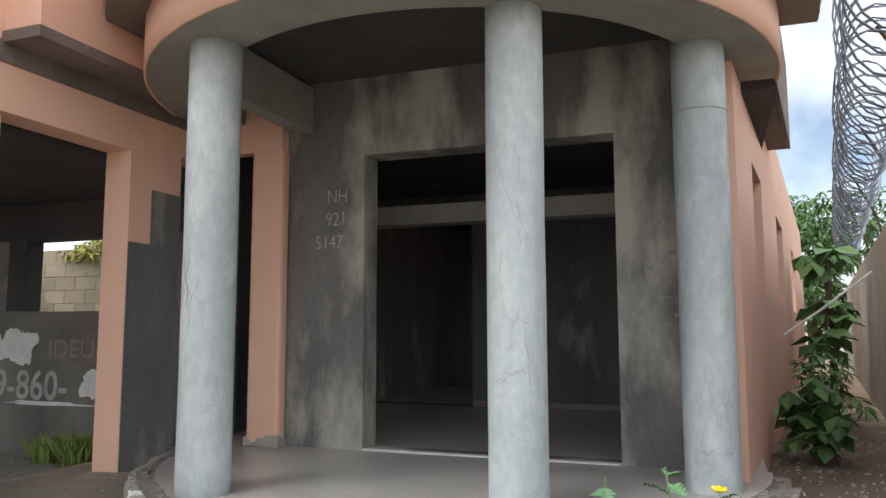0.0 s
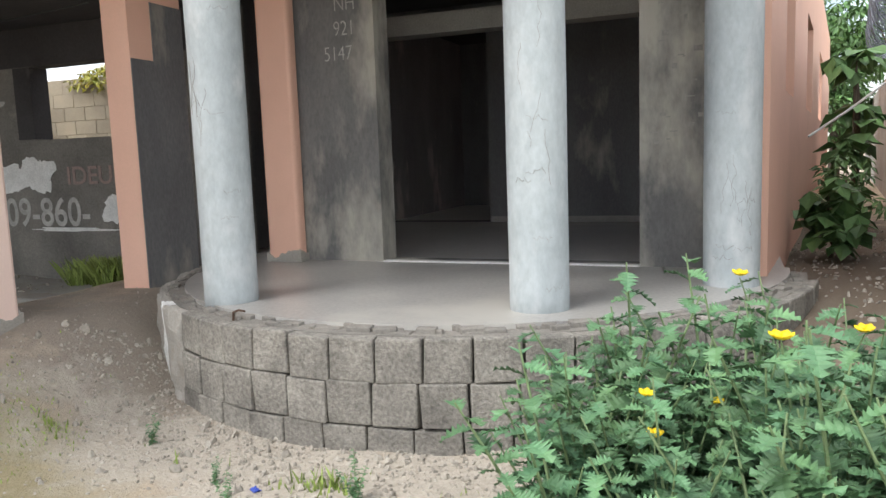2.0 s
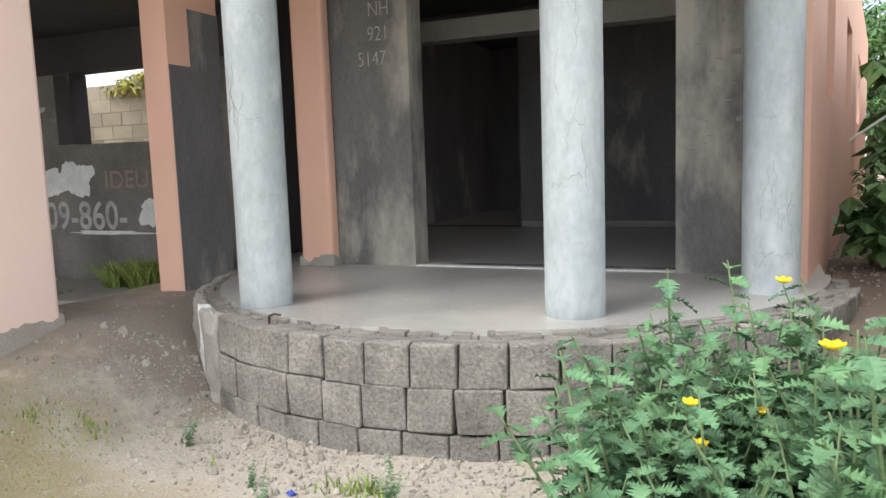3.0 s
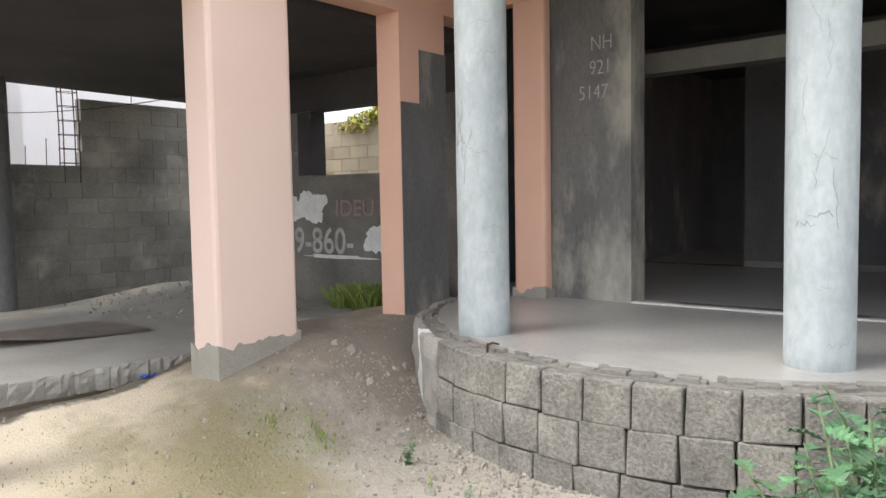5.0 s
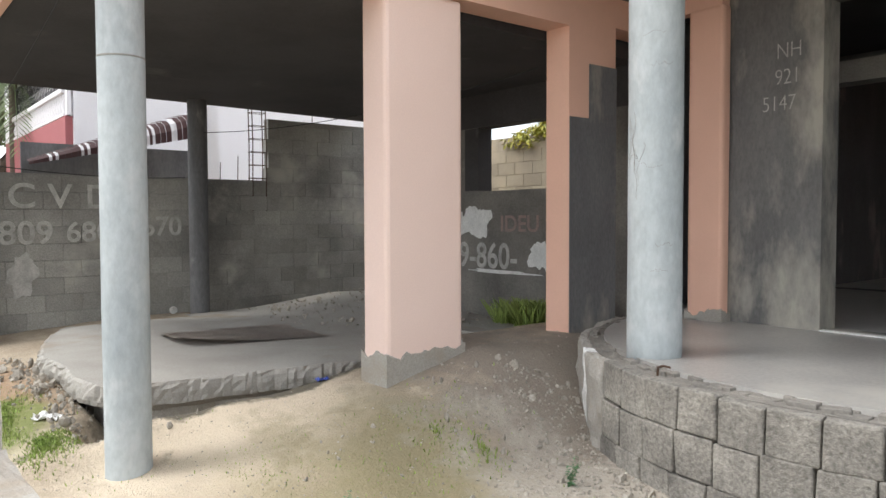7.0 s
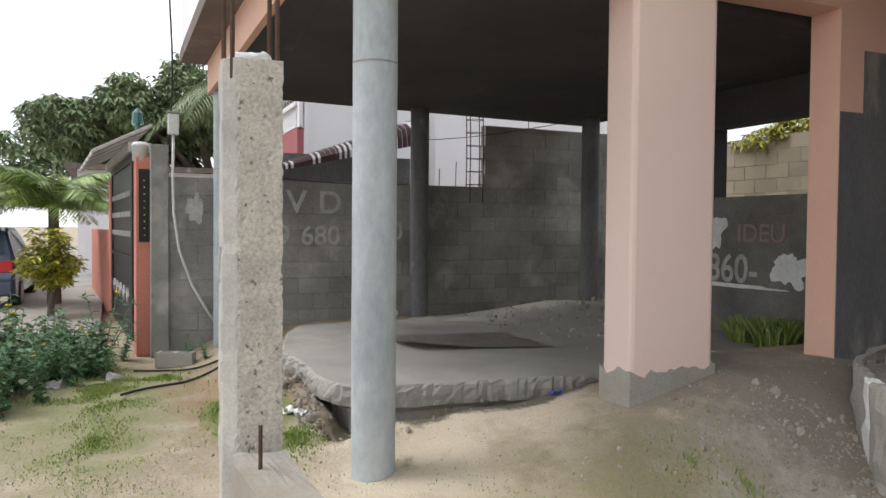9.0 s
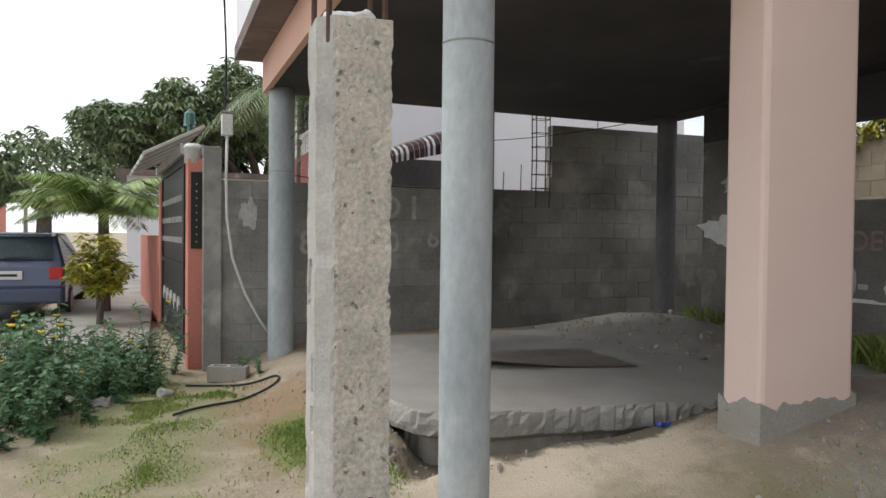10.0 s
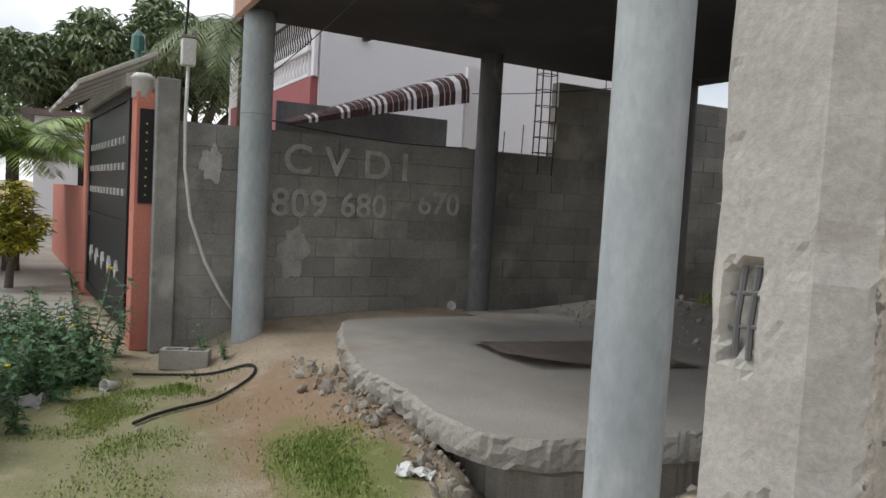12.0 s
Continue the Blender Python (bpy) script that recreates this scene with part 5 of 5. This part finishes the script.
# ---- trees ----
def leafy_tree(name, x, y, z0, trunk_h, clumps, leaf, n_per, leaf_len, label, seed, trunk_r=0.2, droop=0.5, wide=0.17):
    rnd = random.Random(seed)
    t = thing(name, label, "tree", at=pose(x, y, z0))
    bm = bmesh.new()
    tube(bm, [(0, 0, -0.2), (0.05, 0.02, trunk_h * 0.5), (0, 0.05, trunk_h)], [trunk_r * 1.2, trunk_r, trunk_r * 0.8], 10)
    for c in clumps:
        e = Vector(c[:3])
        mid = Vector((e.x * 0.4, e.y * 0.4, trunk_h + (e.z - trunk_h) * 0.45))
        tube(bm, [(0, 0, trunk_h * 0.9), mid, e], [trunk_r * 0.6, trunk_r * 0.35, trunk_r * 0.08], 7)
    part("trunk", bm, BARK, t)
    V, F = [], []
    for cx, cy, cz, rx, ry, rz in clumps:
        for k in range(n_per):
            d = Vector((rnd.gauss(0, 1), rnd.gauss(0, 1), rnd.gauss(0, 1))).normalized()
            r = rnd.uniform(0.55, 1.0) * (1 + 0.35 * noise.noise(d * 2.2 + Vector((cx, cy, cz))))
            p = Vector((cx + d.x * rx * r, cy + d.y * ry * r, cz + d.z * rz * r))
            a = rnd.uniform(0, 6.28)
            for j in range(4):
                L = leaf_len * rnd.uniform(0.7, 1.2)
                w = L * wide
                m = Matrix.Translation(p) @ Euler((rnd.uniform(-0.6, 0.6), droop + rnd.uniform(-0.5, 0.5), a + 1.57 * j + rnd.uniform(-0.4, 0.4))).to_matrix().to_4x4()
                o = len(V)
                V.extend([tuple(m @ Vector(q)) for q in ((0, 0, 0), (L * 0.45, w, 0.02 * L), (L, 0, -0.15 * L), (L * 0.45, -w, 0.02 * L))])
                F.append((o, o + 1, o + 2, o + 3))
    c = new("crown", from_faces("crown", V, F, leaf))
    c.parent = t
    return t


rnd_t = random.Random(77)
mango = [(rnd_t.uniform(-2.5, 2.5), -4.2 + 8.4 * k / 17 + rnd_t.uniform(-0.4, 0.4), 0, rnd_t.uniform(1.0, 1.5), rnd_t.uniform(0.9, 1.35), rnd_t.uniform(0.8, 1.2)) for k in range(18)]
mango = [(a, b, 3.7 + 1.7 * math.sqrt(max(0, 1 - ((b - 0.3) / 5.0) ** 2)) * rnd_t.uniform(0.5, 1.08), c, d, e) for a, b, _, c, d, e in mango]
leafy_tree("mango_tree", -26, 2.9, 0, 2.4, mango, LEAF_DARK, 950, 0.25, "broad dark mango tree beyond the street wall", 5, 0.3)
leafy_tree("mango_tree", -34, -4.5, 0, 2.4, [(0, 0, 4.0, 2.2, 2.2, 1.4), (0, -2.2, 3.4, 1.8, 1.8, 1.2), (0, 2.4, 3.6, 1.8, 1.8, 1.3)], LEAF_DARK, 500, 0.4, "far dark tree along the street", 6, 0.3)
leafy_tree("croton_shrub", -13.6, -1.08, 0, 0.4, [(0, 0, 1.15, 0.30, 0.30, 0.28), (0.1, -0.2, 0.85, 0.28, 0.28, 0.22), (-0.1, 0.2, 0.8, 0.28, 0.28, 0.22), (0, 0.05, 0.6, 0.26, 0.26, 0.16)], CROTON, 130, 0.14, "yellow and green croton shrub on the pavement edge", 7, 0.05, 0.1)
leafy_tree("garden_shrub", 0.72, 7.2, 0.45, 0.3, [(0, 0, 0.62, 0.22, 0.26, 0.2), (0.08, -0.15, 0.35, 0.22, 0.22, 0.18), (-0.02, 0.12, 0.42, 0.2, 0.2, 0.18)], LEAF_MID, 15, 0.17, "broad-leaved green shrub beside the side wall", 8, 0.02, 0.5, 0.42)
leafy_tree("garden_shrub", 1.15, 9.6, 0.45, 0.5, [(0, 0, 0.6, 0.3, 0.6, 0.3), (0.1, 0.8, 0.7, 0.3, 0.6, 0.3), (0.0, -0.8, 0.4, 0.3, 0.4, 0.2)], LEAF_MID, 30, 0.16, "tangled green shrubs in the side passage", 9, 0.03, 0.5)
leafy_tree("papaya_tree", 1.6, 12.5, 0.45, 2.0, [(0, 0, 2.25, 0.28, 0.4, 0.18), (0.1, 0.1, 1.5, 0.3, 0.35, 0.2), (-0.05, -0.2, 1.0, 0.25, 0.3, 0.2)], LEAF_MID, 9, 0.36, "slender tree with drooping broad leaves in the passage", 10, 0.05, 0.6, 0.38)
leafy_tree("passage_tree", 2.6, 24.0, 0.45, 2.2, [(0, 0, 3.4, 1.4, 1.4, 1.2), (1.0, 1.0, 4.2, 1.5, 1.5, 1.3), (-0.8, 2, 4.6, 1.4, 1.4, 1.1), (0, 0, 2.0, 1.2, 1.2, 0.9)], LEAF_MID, 330, 0.32, "leafy tree closing the end of the side passage", 12, 0.15)
leafy_tree("back_tree", -8.75, 8.85, 0, 2.2, [(0, -0.2, 2.78, 0.5, 0.28, 0.22), (0.5, -0.15, 2.92, 0.45, 0.25, 0.2)], CROTON, 200, 0.11, "yellow-green creeper showing above the back wall", 13, 0.06)


def palm(name, x, y, h, n, L, label, material, seed, lean=0.0, hang=0.9):
    rnd = random.Random(seed)
    t = thing(name, label, "palm", at=pose(x, y, 0))
    bm = bmesh.new()
    tube(bm, [(0, 0, -0.2), (lean * 0.4, 0, h * 0.5), (lean, 0, h)], [0.13, 0.10, 0.085], 10)
    part("trunk", bm, BARK, t)
    for k in range(n):
        V, F = [], []
        az = 2 * math.pi * k / n + rnd.uniform(-0.25, 0.25)
        el = rnd.uniform(0.35, 1.4)
        pts = []
        for i in range(15):
            s = i / 14
            r = L * s * math.cos(el * (1 - s * 0.6))
            z = L * (math.sin(el) * s - hang * s * s * 0.9)
            pts.append(Vector((lean + r * math.cos(az), r * math.sin(az), h + z)))
        for i in range(1, 15):
            d = (pts[i] - pts[i - 1]).normalized()
            side = d.cross(Vector((0, 0, 1))).normalized()
            for q in range(3):
                p = pts[i - 1].lerp(pts[i], q / 3)
                s = (i + q / 3) / 15
                ll = L * 0.34 * math.sin(math.pi * min(1, 0.15 + 0.8 * s)) + 0.05
                for sg in (1, -1):
                    e = p + (side * sg * 0.8 + d * 0.55 + Vector((0, 0, -0.35 - rnd.uniform(0, 0.3)))).normalized() * ll
                    mid = p.lerp(e, 0.5) + Vector((0, 0, 0.06 * ll))
                    w = d * 0.013 * (1 + L * 0.2)
                    o = len(V)
                    V += [tuple(p), tuple(mid + w), tuple(e), tuple(mid - w)]
                    F.append((o, o + 1, o + 2, o + 3))
        o = new("frond", from_faces("frond", V, F, material))
        o.parent = t
        bm = bmesh.new()
        tube(bm, pts, [0.014 * (1 - 0.8 * i / 14) for i in range(15)], 5)
        rib = part("rib", bm, STEM, o)


palm("street_palm", -15.6, -1.15, 1.8, 34, 1.5, "young green fan of palm fronds by the pavement", PALMLEAF, 3, 0.0, 0.65)
palm("coconut_palm", -19.0, 2.9, 4.6, 20, 2.6, "coconut palm with hanging dark fronds behind the wall", LEAF_DARK, 4, 0.0, 1.3)


# ---- parked car ----
def parked_car():
    t = thing("parked_car", "dark blue-grey hatchback parked at the kerb, seen from behind", "car", at=pose(-15.0, -2.55, -0.095))
    prof = [(0.0, 0.32), (0.04, 0.62), (0.0, 0.92), (-0.08, 1.0), (-0.45, 1.42), (-0.8, 1.48), (-1.9, 1.46), (-2.75, 1.02), (-3.9, 0.88), (-4.1, 0.6), (-4.1, 0.3)]
    bm = bmesh.new()
    secs = []
    for y, inset in ((-0.86, 0.0), (-0.8, 0.0), (0.8, 0.0), (0.86, 0.0)):
        edge = abs(y) > 0.83
        secs.append([bm.verts.new((x * (0.985 if edge else 1) - (0.03 if edge else 0), y * (1 - (0.20 * max(0, z - 0.95) / 0.5)), z - (0.04 if edge and z > 0.9 else 0))) for x, z in prof])
    for a, b in zip(secs, secs[1:]):
        for i in range(len(prof) - 1):
            bm.faces.new((a[i], a[i + 1], b[i + 1], b[i]))
        bm.faces.new((a[-1], a[0], b[0], b[-1]))
    bm.faces.new(secs[0])
    bm.faces.new(secs[-1][::-1])
    part("body", bm, CARPAINT, t, smooth=False)
    bm = bmesh.new()
    v = [bm.verts.new(p) for p in ((-0.105, -0.68, 1.03), (-0.105, 0.68, 1.03), (-0.425, 0.58, 1.40), (-0.425, -0.58, 1.40))]
    bm.faces.new(v)
    bmesh.ops.solidify(bm, geom=bm.faces[:], thickness=-0.02)
    bmesh.ops.translate(bm, verts=bm.verts[:], vec=(0.02, 0, 0.015))
    part("rear_window", bm, CARGLASS, t)
    part("bumper", boxes((-0.1, 0.11, -0.84, 0.84, 0.32, 0.58), bev=0.05), CARPAINT, t)
    part("licence_plate", boxes((0.05, 0.07, -0.24, 0.24, 0.72, 0.86), bev=0.005), PVC, t, "pale licence plate")
    part("plate_bar", boxes((0.071, 0.074, -0.17, 0.17, 0.77, 0.81)), BLACKM, t)
    part("badge", boxes((0.02, 0.04, -0.05, 0.05, 0.94, 0.98), bev=0.008), GALV, t)
    for s in (-1, 1):
        part("tail_light", boxes((-0.16, 0.045, min(s * 0.62, s * 0.83), max(s * 0.62, s * 0.83), 0.72, 0.92), bev=0.02), TAIL, t)
    part("spoiler", boxes((-0.5, -0.35, -0.6, 0.6, 1.43, 1.47), bev=0.015), CARPAINT, t)
    part("wiper", boxes((-0.09, -0.07, -0.05, 0.35, 1.07, 1.085)), BLACKM, t)
    for x in (-0.75, -3.3):
        for y in (-0.78, 0.78):
            bm = bmesh.new()
            tube(bm, [(x, y - 0.1, 0.3), (x, y - 0.07, 0.3), (x, y + 0.07, 0.3), (x, y + 0.1, 0.3)], [0.26, 0.31, 0.31, 0.26], 24)
            w = part("wheel", bm, RUBBER, t, "black tyre")
            bm = bmesh.new()
            tube(bm, [(x, y - 0.105, 0.3), (x, y + 0.105, 0.3)], 0.19, 18)
            part("rim", bm, GALV, w, "grey wheel rim")


parked_car()


# ---- razor wire on the right wall ----
def razor_wire():
    t = thing("razor_wire", "coiled galvanised razor wire along the wall top", "razor wire")
    for s in range(6):
        bm = bmesh.new()
        pts = []
        y0 = 3.6 + 2.0 * s
        for k in range(14 * 16 + 1):
            a = 2 * math.pi * k / 16
            y = y0 + 2.0 * k / (14 * 16)
            r = 0.36 + 0.03 * math.sin(k * 0.37)
            pts.append((1.02 + 0.13 * (y - 5.2) + r * math.cos(a) * 0.6, y + 0.12 * math.sin(a * 0.5), 3.3 + r * math.sin(a)))
        tube(bm, pts, 0.007, 4)
        part("coil", bm, GALV, t)
    for s in range(5):
        bm = bmesh.new()
        y = 5 + 2.6 * s
        tube(bm, [(1.36 + 0.12 * (y - 5.2), y, 2.6), (1.30 + 0.12 * (y - 5.2), y, 2.95), (1.02 + 0.13 * (y - 5.2), y, 3.45)], 0.012, 6)
        part("stake", bm, RUST, t)


razor_wire()
tagged(part("leaning_stick", tube(bmesh.new(), [(0.62, 8.0, 1.55), (1.0, 8.3, 1.8), (1.55, 8.8, 2.2)], [0.012, 0.014, 0.012], 6), WHITE), "pale thin stick leaning across the passage", "stick")
